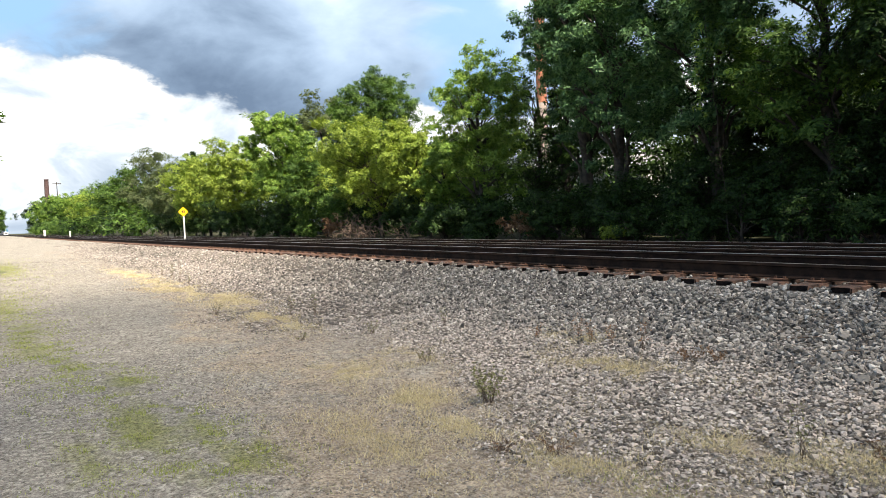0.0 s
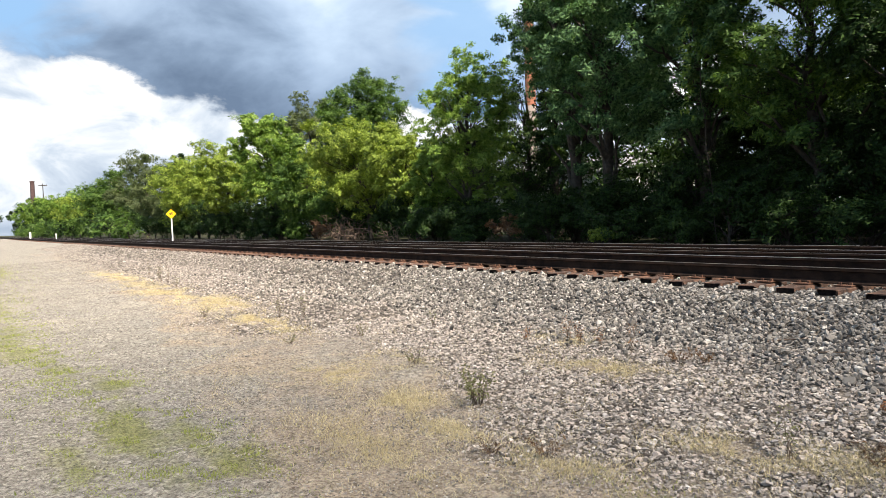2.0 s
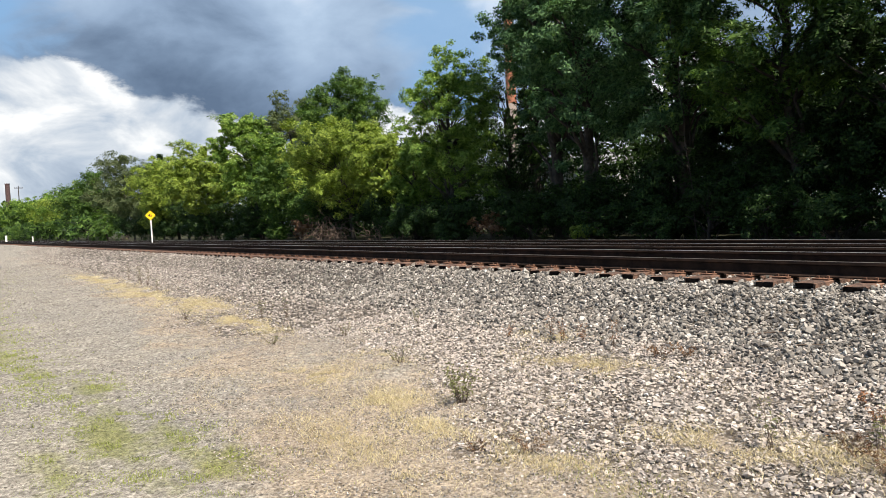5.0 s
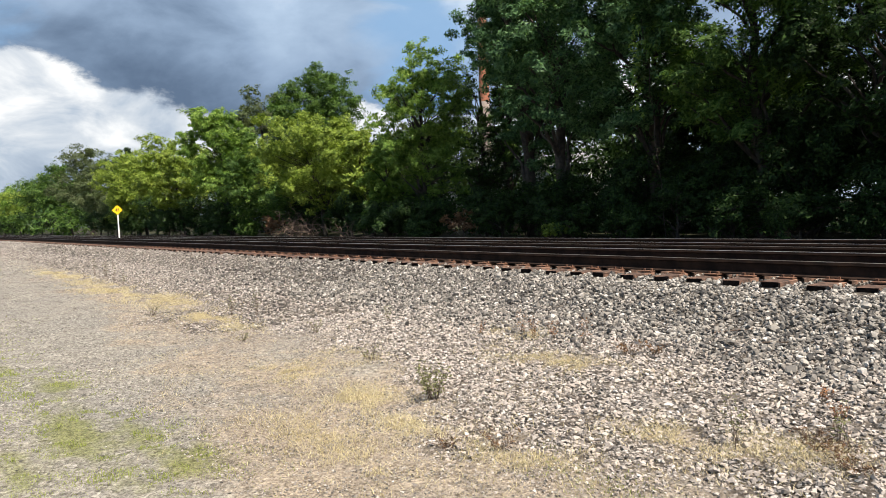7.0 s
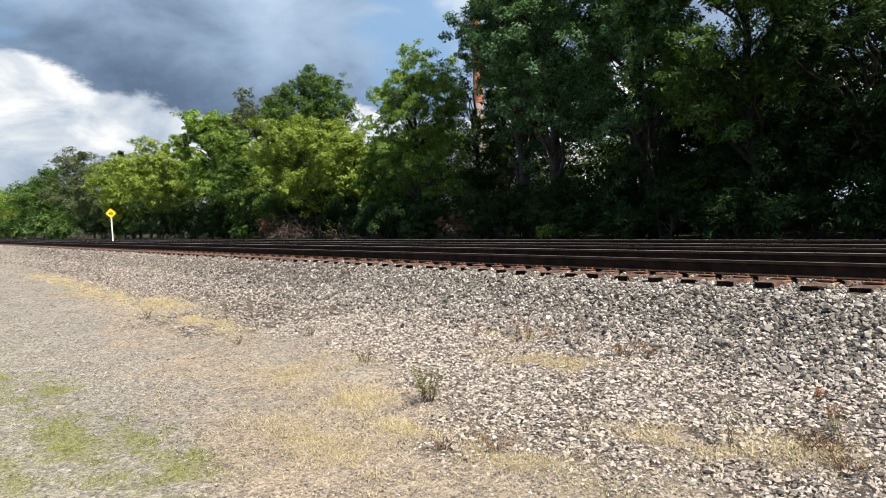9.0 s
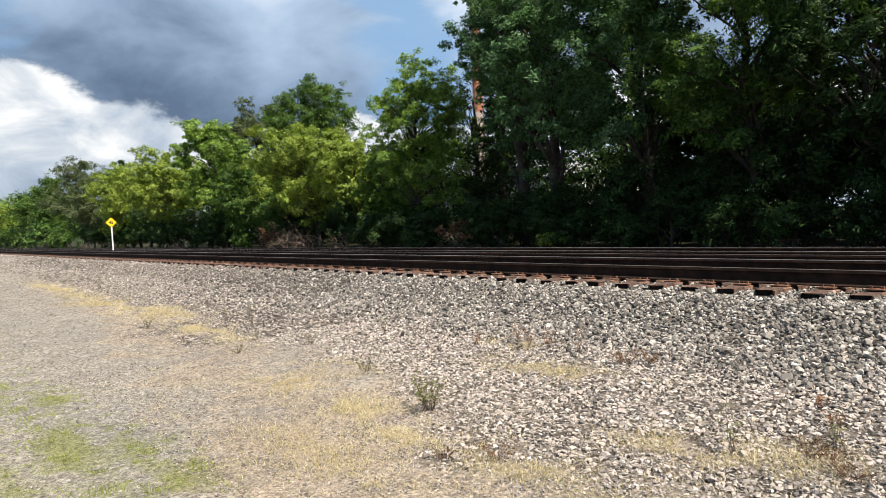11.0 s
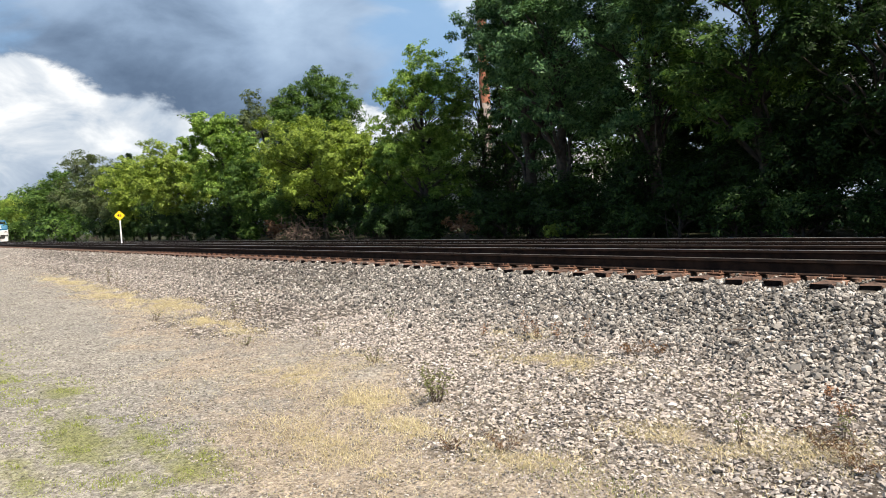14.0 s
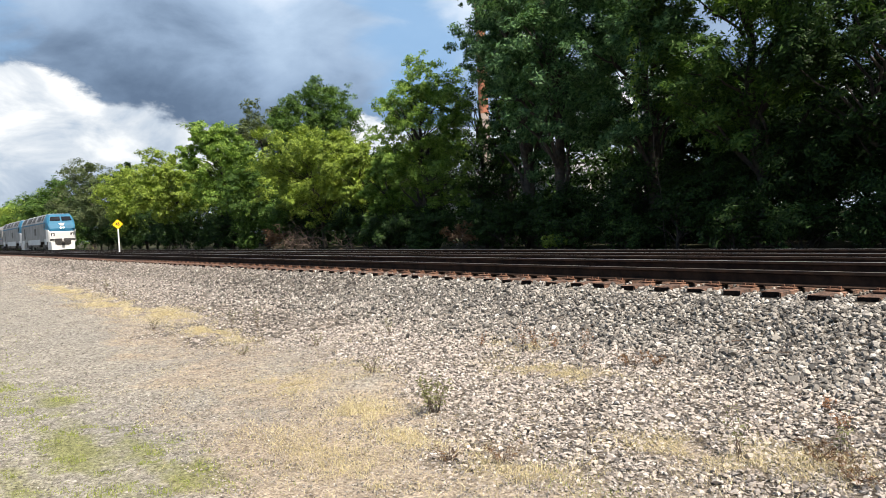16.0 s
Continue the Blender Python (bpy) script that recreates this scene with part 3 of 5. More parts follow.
def make_ballast():
    rs = np.random.RandomState(11)
    sets = []
    for n, x0, x1, y0, y1, s0, s1 in ((45000, -12, -0.5, 5.0, 8.1, 0.013, 0.031), (17000, -32, -12, 4.9, 8.1, 0.018, 0.036),
                                      (9000, -75, -32, 5.0, 8.1, 0.03, 0.055), (5000, -24, -1, 8.7, 10.6, 0.017, 0.03), (9000, -0.5, 9, 5.0, 8.1, 0.016, 0.034), (1500, -0.5, 9, 7.85, 8.75, 0.016, 0.03), (6500, -15, -0.5, 7.85, 8.75, 0.013, 0.026), (5000, -40, -15, 7.85, 8.75, 0.018, 0.03)):
        x, y = rs.uniform(x0, x1, n), rs.uniform(y0, y1, n)
        size = rs.uniform(s0, s1, n) * (1 + 0.5 * (rs.rand(n) > 0.96))
        keep = between_ties(x, y) & (rs.rand(n) < sstep(y + 1.4 * (blotch(x, y, 1.3, 41) - 0.5), 5.0, 6.3))
        sets.append((x[keep], y[keep], size[keep]))
    x, y, size = (np.concatenate([s[i] for s in sets]) for i in range(3))
    near = x + rs.normal(0, 4, len(x)) > -15
    tagged(new("distant_ballast", scatter("distant_ballast", rs, x[~near], y[~near], size[~near], "stone_mid", GRIT, 0.3, 0.8, 0.5)),
           "grey crushed stone ballast farther along the track", "gravel", kind="stuff")
    x, y, size = x[near], y[near], size[near]
    edge = (x > -7.5) & (x < -0.5) & (y < 8.2)
    tagged(new("ballast", scatter("ballast", rs, x[~edge], y[~edge], size[~edge] * 1.1, form=CHIP, lift=0.4, flat=0.92, heave=0.8)), "grey crushed stone ballast heaped beside the track", "gravel", kind="stuff")
    tagged(new("ballast_shoulder", scatter("ballast_shoulder", rs, x[edge], y[edge], size[edge] * 0.88, form=ROCK, lift=0.5, flat=0.9, heave=0.9)),
           "coarse grey broken stone on the ballast shoulder", "gravel", kind="stuff")
    # paler spilled stone between the bank and the road
    sets = []
    for n, x0, x1, y0, y1, s0, s1 in ((105000, -9, -0.5, 1.4, 6.6, 0.006, 0.026), (26000, -26, -9, 2.4, 6.4, 0.011, 0.032), (9000, -60, -26, 2.9, 6.2, 0.02, 0.045), (12000, -0.5, 9, 1.4, 6.6, 0.01, 0.03)):
        x, y = rs.uniform(x0, x1, n), rs.uniform(y0, y1, n)
        rock = cover(x, y)[2]
        keep = rs.rand(n) < np.clip(rock * 1.2 + 0.30, 0, 1) * (1 - 0.7 * sstep(y, 5.8, 6.6))
        size = s0 + (s1 - s0) * rs.rand(n) ** 1.8 * np.clip(rock * 1.4, 0.12, 1)
        sets.append((x[keep], y[keep], (size * (1 + 0.35 * (rs.rand(n) > 0.97)))[keep]))
    x, y, size = (np.concatenate([q[i] for q in sets]) for i in range(3))
    near = np.argsort(np.abs(x + 3.0) + np.abs(y - 4.3))
    big = near[size[near] > 0.016][:300]
    rest = np.setdiff1d(np.arange(len(x)), big)
    fine = rest[size[rest] < 0.011]
    rest = rest[size[rest] >= 0.011]
    spill = tagged(new("spilled_stone", scatter("spilled_stone", rs, x[rest], y[rest], size[rest], "stone_pale", CHIP, 0.25, 0.7, 0.5)),
                   "pale flat crushed stone spilled over the dry verge", "gravel", kind="stuff")
    tagged(new("stone_chippings", scatter("stone_chippings", rs, x[fine], y[fine], size[fine] * 1.4, "stone_mid", GRIT, 0.25, 0.7)),
           "small pale stone chippings among dry grass", "gravel", kind="stuff")
    shapes = [mesh_np("stone", stone_verts(rs, np.ones(1), BLOCK_V, 0.6)[0], BLOCK_F, M["stone_single"]) for _ in range(12)]
    z = ground_z(x, y)
    for j, i in enumerate(big):
        ob = part("stone", shapes[j % 12], None, spill)
        s = 0.85 * float(size[i])
        ob.matrix_basis = Matrix.Translation((x[i], y[i], z[i] + 0.2 * s)) @ Matrix.Rotation(rs.uniform(0, 6.28), 4, "Z") @ Matrix.Scale(s, 4)
    n = 48000
    x, y = -1.2 - 42 * rs.rand(n) ** 2.0, rs.uniform(-0.3, 4.4, n)
    keep = rs.rand(n) > 1.3 * cover(x, y)[1]
    x, y = x[keep], y[keep]
    size = rs.uniform(0.004, 0.012, len(x)) * (1 + 0.06 * np.abs(x))
    tagged(new("road_gravel", scatter("road_gravel", rs, x, y, size, "grit", GRIT, 0.1, 0.6)), "pale grey fine gravel strewn on the road", "gravel", kind="stuff")


make_ballast()


# ---- trees ----
def tube_np(paths, sides=5):
    """Tapered tubes along polylines. paths: lists of (point, radius)."""
    V, F, base = [], [], 0
    ang = np.arange(sides) * 2 * np.pi / sides
    for path in paths:
        for i, (p, r) in enumerate(path):
            q = np.array(path[min(i + 1, len(path) - 1)][0]) - np.array(path[max(i - 1, 0)][0])
            q = q / (np.linalg.norm(q) + 1e-9)
            a = np.cross(q, [0.3, 0.9, 0.1])
            a /= np.linalg.norm(a) + 1e-9
            b = np.cross(q, a)
            V.append(np.array(p) + r * (np.cos(ang)[:, None] * a + np.sin(ang)[:, None] * b))
        for i in range(len(path) - 1):
            for s in range(sides):
                t = (s + 1) % sides
                F.append((base + i * sides + s, base + i * sides + t, base + (i + 1) * sides + t, base + (i + 1) * sides + s))
        base += sides * len(path)
    return np.concatenate(V), np.array(F)


def bent(rs, p, q, r0, r1, n=5, wobble=0.12, arch=0.08):
    """A crooked limb from p to q."""
    p, q = np.array(p, float), np.array(q, float)
    length = np.linalg.norm(q - p)
    out = []
    for i in range(n + 1):
        t = i / n
        w = rs.normal(0, wobble * length / n, 3) * (0 < i < n)
        out.append((p + (q - p) * t + w + np.array([0, 0, arch * length * np.sin(np.pi * t)]), r0 + (r1 - r0) * t))
    return out


def leaves_np(rs, centres, radii, count, size, droop=0.0, heart=None):
    """Pointed leaves in clumps: most lie near a clump's skin, tilted every way."""
    w = radii ** 2
    which = rs.choice(len(centres), count, p=w / w.sum())
    d = rs.normal(size=(count, 3))
    d /= np.linalg.norm(d, axis=1)[:, None]
    rad = radii[which] * (rs.rand(count) ** 0.5) * (1 + 0.25 * rs.rand(count))
    pos = centres[which] + d * rad[:, None] * np.array([1.0, 1.0, 0.72])
    face = d if heart is None else (pos - heart[which]) / (np.linalg.norm(pos - heart[which], axis=1)[:, None] + 1e-6)
    up = face * 0.75 + rs.normal(size=(count, 3)) * 0.42 + np.array([0, 0, 0.55])
    up /= np.linalg.norm(up, axis=1)[:, None]
    a = np.cross(up, rs.normal(size=(count, 3)))
    a /= np.linalg.norm(a, axis=1)[:, None] + 1e-9
    a[:, 2] -= droop
    b = np.cross(up, a)
    s = size * rs.uniform(0.6, 1.35, count)[:, None]
    v = np.stack([pos - a * s * 0.8 + b * s * 0.42, pos - a * s * 0.8 - b * s * 0.42, pos + a * s * 1.2 + up * s * 0.1], 1)
    f = np.arange(count * 3).reshape(count, 3)
    return v, f


def make_tree(x, y, h, r, leaf, label, seed, leaves=16000, size=0.11, low=0.12, clumps=60, lean=(0, 0), name="tree", shape=1.0, clump=0.27, group="trackside trees"):
    """A tree: tapered trunk, crooked limbs out to leaf clumps, and an uneven crown of small leaves.
    r: the crown's radius; low: where the crown starts, as a share of the height; shape: over 1 is fuller at the top."""
    rs = np.random.RandomState(seed)
    z0 = float(ground_z(x, y))
    tree = empty(name, pose(x, y, z0), label=label, category="tree" if name == "tree" else "bush", group=group)
    half = h * (1 - low) / 2
    mid_z = h * (1 + low) / 2
    d = rs.normal(size=(clumps, 3))
    d /= np.linalg.norm(d, axis=1)[:, None]
    lump = rs.normal(size=(9, 3))
    lump /= np.linalg.norm(lump, axis=1)[:, None]
    swell = 0.80 + 0.30 * np.exp(6 * ((d @ lump.T).max(1) - 1))
    q = (0.25 + 0.75 * rs.rand(clumps) ** 0.5) * swell
    rad = r * clump * rs.uniform(0.6, 1.3, clumps)
    t = np.sign(d[:, 2]) * np.abs(d[:, 2]) ** 0.9
    cs = np.stack([d[:, 0] * q * (r - rad * 0.6), d[:, 1] * q * (r - rad * 0.6), mid_z + t * q * (half - rad * 0.5)], -1)
    cs[:, 0] += lean[0] * (cs[:, 2] / h)
    cs[:, 1] += lean[1] * (cs[:, 2] / h)
    cs[:, 2] = np.maximum(cs[:, 2], rad * 0.55)
    top = np.array([lean[0] * 0.9, lean[1] * 0.9, h * 0.74])
    r0 = 0.016 * h + 0.03
    trunk = bent(rs, (0, 0, -0.3), top, r0, r0 * 0.22, 8, 0.10)
    limbs = []
    for c in cs[: min(clumps, 34 if -60 < x < 0 else 16)]:
        t = np.clip((c[2] / h - 0.12) / 0.8, 0.05, 0.9)
        i = int(t * 8)
        p, pr = trunk[i]
        limbs.append(bent(rs, p, c, pr * 0.45, 0.012, 5, 0.16))
    v, f = tube_np([trunk] + limbs, 5)
    part("trunk", mesh_np("trunk", v, f, M["bark"], True), None, tree)
    # each clump is a bunch of smaller sprays with gaps between them
    subs = 7
    way = rs.normal(size=(clumps, subs, 3)) + np.array([0, 0, 0.35])
    way /= np.linalg.norm(way, axis=2)[:, :, None]
    sprays = (cs[:, None, :] + way * (rad[:, None, None] * rs.uniform(0.55, 1.1, (clumps, subs, 1))) * np.array([1, 1, 0.75])).reshape(-1, 3)
    sprays[:, 2] = np.maximum(sprays[:, 2], 0.1)
    small = np.repeat(rad, subs) * rs.uniform(0.26, 0.44, clumps * subs)
    v, f = leaves_np(rs, sprays, small, int(leaves * 1.4), size * 0.82, heart=np.repeat(cs, subs, 0))
    part("crown", mesh_np("crown", v, f, M[leaf]), None, tree)
    return tree


T_DARK = "tall broadleaf tree beside the railway, its dark green deepened for shade"
T_BLUE = "tall blue-green broadleaf tree with feathery foliage beside the railway"
T_MID = "mid-green broadleaf tree in the trackside row"
T_LIGHT = "light green sunlit broadleaf tree in the trackside row"
T_YELLOW = "yellow-green sunlit spreading tree in the trackside row"
T_GREY = "grey-green willowy tree in the trackside row"
# x, y, height, radius, leaf, label, leaves, size, low, clumps
for i, (x, y, h, r, leaf, label, n, s, low, cl) in enumerate((
        (-25.6, 24.6, 15.5, 1.8, "leaf_mid", T_MID, 24000, 0.09, 0.14, 70),
        (-21.5, 22.0, 16.0, 3.1, "leaf_blue", T_BLUE, 42000, 0.098, 0.14, 100),
        (-18.6, 20.9, 14.0, 3.8, "leaf_blue", T_BLUE, 35000, 0.098, 0.16, 100),
        (-14.6, 21.2, 13.0, 3.8, "leaf_blue", T_BLUE, 38000, 0.098, 0.18, 100),
        (-10.8, 21.0, 12.0, 3.8, "leaf_mid", T_MID, 36000, 0.098, 0.18, 90),
        (-6.8, 20.8, 11.6, 3.9, "leaf_dark_shade", T_DARK, 34000, 0.098, 0.16, 90),
        (-2.6, 21.0, 11.0, 4.4, "leaf_dark_shade", T_DARK, 32000, 0.13, 0.06, 50),
        # Next three stand out of view, added to shade the row from the right.
        (2.5, 20.5, 10.0, 4.6, "leaf_dark_shade", T_DARK, 12000, 0.18, 0.06, 40),
        (8.5, 21.0, 9.0, 4.6, "leaf_dark_shade", T_DARK, 8000, 0.24, 0.06, 40),
        (15.0, 21.0, 9.0, 4.6, "leaf_dark_shade", T_DARK, 8000, 0.24, 0.06, 40),
        (-15.5, 27.0, 7.5, 3.4, "leaf_dark_shade", T_DARK, 16000, 0.16, 0.04, 60),
        (-12.5, 26.5, 7.6, 4.0, "leaf_dark_shade", T_DARK, 16000, 0.16, 0.04, 60),
        (-4.5, 26.5, 9.5, 4.4, "leaf_dark_shade", T_DARK, 14000, 0.17, 0.04, 60),
        (-27.2, 20.3, 10.3, 2.9, "leaf_light", T_LIGHT, 26000, 0.095, 0.10, 140),
        (-30.4, 20.3, 5.4, 1.9, "leaf_light", T_LIGHT, 16000, 0.095, 0.03, 70),
        (-31.6, 22.8, 6.8, 2.2, "leaf_grey", T_GREY, 12000, 0.12, 0.02, 60),
        (-39.6, 21.6, 8.2, 4.6, "leaf_yellow", T_YELLOW, 42000, 0.105, 0.14, 110),
        (-51.9, 27.5, 13.9, 4.7, "leaf_mid", T_MID, 36000, 0.125, 0.30, 150),
        (-61.8, 27.5, 14.4, 4.3, "leaf_grey", T_GREY, 24000, 0.14, 0.08, 120),
        (-54.2, 21.2, 11.3, 3.6, "leaf_light", T_LIGHT, 26000, 0.14, 0.12, 170),
        (-49.0, 22.0, 7.6, 3.4, "leaf_mid", T_MID, 16000, 0.14, 0.02, 110),
        (-65.0, 21.0, 9.2, 4.4, "leaf_yellow", T_YELLOW, 22000, 0.16, 0.16, 120),
        (-79.0, 21.3, 9.8, 5.0, "leaf_yellow", T_YELLOW, 20000, 0.17, 0.04, 80),
        (-90.0, 21.0, 10.2, 5.0, "leaf_grey", T_GREY, 13000, 0.18, 0.03, 45),
        (-102.0, 25.0, 13.2, 3.4, "leaf_dark_shade", T_DARK, 10000, 0.2, 0.1, 40),
        (-116.0, 23.5, 14.6, 6.2, "leaf_grey", T_GREY, 14000, 0.22, 0.05, 50),
        (-130.0, 22.0, 12.6, 6.2, "leaf_mid", T_MID, 11000, 0.24, 0.04, 45),
        (-143.0, 22.0, 12.0, 7.0, "leaf_mid", T_MID, 9000, 0.26, 0.03, 40),
        (-158.0, 21.5, 12.0, 8.0, "leaf_yellow", T_YELLOW, 9000, 0.3, 0.03, 40),
        (-180.0, 22.0, 12.0, 8.5, "leaf_light", T_LIGHT, 8000, 0.32, 0.02, 40),
        (-205.0, 22.0, 12.0, 7.5, "leaf_mid", T_MID, 7000, 0.36, 0.02, 40),
        (-235.0, 22.0, 13.0, 8.0, "leaf_mid", T_MID, 6500, 0.4, 0.02, 40),
        (-270.0, 21.0, 14.0, 9.0, "leaf_light", T_LIGHT, 6000, 0.45, 0.02, 40),
        (-310.0, 20.0, 15.0, 10.0, "leaf_dark_shade", T_DARK, 6000, 0.5, 0.02, 40),
        (-24.0, 27.0, 9.6, 3.4, "leaf_dark_shade", T_DARK, 14000, 0.13, 0.42, 60),
        (-7.5, 25.5, 9.5, 3.6, "leaf_dark_shade", T_DARK, 15000, 0.13, 0.04, 60),
        (-34.4, 21.9, 6.9, 2.7, "leaf_yellow", T_YELLOW, 20000, 0.105, 0.10, 80))):
    make_tree(x, y, h, r, leaf, label, 100 + i, n, s, low, cl, (0, -1.2 if -100 < x < 0 and y < 24 and not -34 < x < -26 else 0), clump=0.23 if -26 < x < 0 and y < 24 else 0.20 if -70 < x < -26 else 0.27)
for i, (x, y, h, r) in enumerate(((-285, 3.4, 11, 4.0), (-300, -3.5, 13, 6.5), (-325, 2.0, 14, 7.0), (-310, -14, 14, 8.0))):
    make_tree(x, y, h, r, ("leaf_mid", "leaf_dark_shade")[i % 2], "distant green tree closing the view down the line", 160 + i, 6000, 0.42, 0.0, 50)

# tree on the camera's side of the road, of which a few sprays reach into view
make_tree(-29.5, -2.0, 9.5, 3.0, "leaf_mid", "green broadleaf tree beside the gravel road", 190, 14000, 0.11, 0.22, 44)



def make_woods():
    """Joined thicket behind the first rows, too deep in shade to tell tree from tree."""
    rs = np.random.RandomState(77)
    cs, rad = [], []
    for x in np.arange(-75, 4, 1.2):
        if -31.5 < x < -25:
            continue
        top = np.interp(x, [-135, -60, -45, -30, -24, 30], [8, 8, 7.0, 6.5, 9.5, 10.5])
        for _ in range(9 if x < -25 else 15):
            cs.append((x + rs.normal(0, 0.8), 27.5 + rs.normal(0, 1.0), 0.4 + rs.rand() ** 1.1 * (top if x < -25 else 5.2)))
            rad.append(rs.uniform(0.9, 1.6))
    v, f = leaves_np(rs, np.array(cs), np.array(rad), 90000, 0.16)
    tagged(new("woods", mesh_np("woods", v.reshape(-1, 3), f, M["leaf_dark_shade"])), "thicket of leaves behind the trackside trees, shade darkened into their colour", "woods", kind="stuff")


make_woods()

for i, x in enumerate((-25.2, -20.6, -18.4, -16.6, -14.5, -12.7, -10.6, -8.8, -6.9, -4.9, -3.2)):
    make_tree(x, 18.9 + 0.25 * (i % 3), 1.2 + 0.35 * (i * 7 % 4), 1.35, "leaf_dark_shade", "low undergrowth along the edge of the wood, leaf colour darkened for shade", 600 + i, 3600, 0.07, 0.0, 26, name="bush", clump=0.36, group="undergrowth")

# Shrubs low under the crowns take the leaf colour with shade put in.
B_DARK = "shrub under trackside trees, shade put into its dark green leaves"
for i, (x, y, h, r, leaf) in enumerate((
        (-6.5, 20.5, 3.4, 2.1, "leaf_dark_shade"), (-9.3, 20.9, 4.0, 2.1, "leaf_dark_shade"), (-12.2, 20.6, 3.4, 2.0, "leaf_dark_shade"), (-15.0, 21.0, 3.8, 2.1, "leaf_dark_shade"),
        (-17.6, 20.3, 2.5, 1.7, "leaf_dark_shade"), (-20.2, 20.3, 2.4, 1.7, "leaf_dark_shade"), (-26.0, 19.4, 2.3, 1.9, "leaf_dark_shade"), (-29.5, 19.6, 2.2, 1.9, "leaf_dark_shade"),
        (-33.5, 20.0, 3.4, 2.0, "leaf_dark_shade"), (-44.5, 20.6, 4.6, 2.4, "leaf_mid"), (-48.6, 19.3, 1.3, 1.0, "leaf_mid"), (-53.5, 20.0, 3.2, 2.2, "leaf_dark_shade"),
        (-61.5, 20.4, 4.2, 2.6, "leaf_dark_shade"), (-65.5, 19.8, 3.2, 2.2, "leaf_dark_shade"), (-73.5, 20.0, 4.5, 2.8, "leaf_dark_shade"), (-84.0, 20.2, 4.2, 3.0, "leaf_dark_shade"),
        (-97.0, 20.5, 6.0, 3.6, "leaf_dark_shade"), (-23.0, 20.5, 2.4, 1.7, "leaf_dark_shade"), (-4.0, 20.0, 3.0, 2.2, "leaf_dark_shade"), (-36.5, 20.6, 2.6, 1.8, "leaf_dark_shade"),
        (-41.8, 20.8, 2.8, 1.9, "leaf_dark_shade"), (-27.4, 24.2, 10.2, 2.0, "leaf_dark_shade"), (-25.5, 24.5, 6.0, 2.4, "leaf_dark_shade"), (-57.0, 20.2, 2.6, 2.0, "leaf_dark_shade"),
        (-69.0, 19.8, 2.6, 2.2, "leaf_dark_shade"), (-79.0, 19.8, 2.8, 2.4, "leaf_dark_shade"), (-90.0, 19.8, 3.0, 2.6, "leaf_dark_shade"), (-46.0, 24.5, 7.5, 3.0, "leaf_dark_shade"), (-35.0, 25.0, 6.5, 3.0, "leaf_dark_shade"), (-64.0, 25.0, 9.0, 3.4, "leaf_mid"))):
    make_tree(x, y + (0.8 if -90 < x < -30 else 0), h, r, leaf, B_DARK if leaf == "leaf_dark_shade" else "green shrub at the foot of the trackside trees", 220 + i, int((4200 if x > -37 else 2300) * r), 0.08 if x > -37 else 0.12, 0.02, 40,
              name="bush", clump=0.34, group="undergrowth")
make_tree(-42.4, 19.2, 1.7, 1.0, "leaf_dead", "small bush with withered brown leaves by the brushwood", 261, 900, 0.10, 0.1, 12, name="bush", clump=0.36, group="")
make_tree(-16.9, 18.3, 0.8, 0.5, "leaf_yellow", "small yellow-green bush in a gap between the trees", 262, 1500, 0.07, 0.1, 12, name="bush", clump=0.36, group="")
for i, x in enumerate(range(-330, -100, 13)):
    make_tree(x, 19.4, 4.5, 5.0, ("leaf_mid", "leaf_dark_shade", "leaf_mid")[i % 3], "green shrub at the foot of the trackside trees", 500 + i, 1000, 0.36, 0.02, 30,
              name="bush", clump=0.34, group="undergrowth")
make_tree(-22.0, 18.3, 1.4, 0.8, "leaf_dead", "small bush with withered brown leaves beside the far track", 260, 560, 0.09, 0.1, 12, name="bush", clump=0.36, group="")


# ---- sign between the tracks ----
M["sign_yellow"] = shader("sign_yellow", two_tone((0.85, 0.52, 0.005), (0.92, 0.60, 0.01), 3.0), 0.45)
M["sign_black"] = shader("sign_black", (0.015, 0.015, 0.015), 0.5)
M["post_white"] = shader("post_white", two_tone((0.62, 0.60, 0.57), (0.80, 0.79, 0.76), 5.0), 0.6)


def make_sign():
    sign = empty("speed_sign", pose(-54.6, 12.75, 0.50, 0, -1.5, 0), label="yellow diamond speed sign reading 45 on a white post", category="railway sign")
    turn = Matrix.Rotation(radians(68), 4, "Z")
    bm = new_bm()
    box(bm, -0.045, 0.045, -0.045, 0.045, -0.4, 2.08, 0.006)
    part("post", bm, M["post_white"], sign, "white painted post")
    bm = new_bm()
    box(bm, -0.26, 0.26, -0.26, 0.26, -0.004, 0.004)
    bmesh.ops.bevel(bm, geom=[e for e in bm.edges if abs(e.verts[0].co.z - e.verts[1].co.z) > 0.005], offset=0.03, segments=3, affect="EDGES")
    bm.transform(Matrix.Translation((0, 0, 2.22)) @ turn @ Matrix.Translation((0, -0.055, 0)) @ Matrix.Rotation(radians(90), 4, "X") @ Matrix.Rotation(radians(45), 4, "Z"))
    board = part("board", bm, M["sign_yellow"], sign, "yellow diamond board")
    text = bpy.data.curves.new("numerals", "FONT")
    text.body, text.size, text.align_x, text.align_y, text.extrude = "45", 0.30, "CENTER", "CENTER", 0.003
    text.offset = 0.006
    text.materials.append(M["sign_black"])
    num = new("numerals", text)
    num.parent = board
    num.matrix_basis = Matrix.Translation((0, 0, 2.22)) @ turn @ Matrix.Translation((0, -0.065, 0)) @ Matrix.Rotation(radians(90), 4, "X")


make_sign()

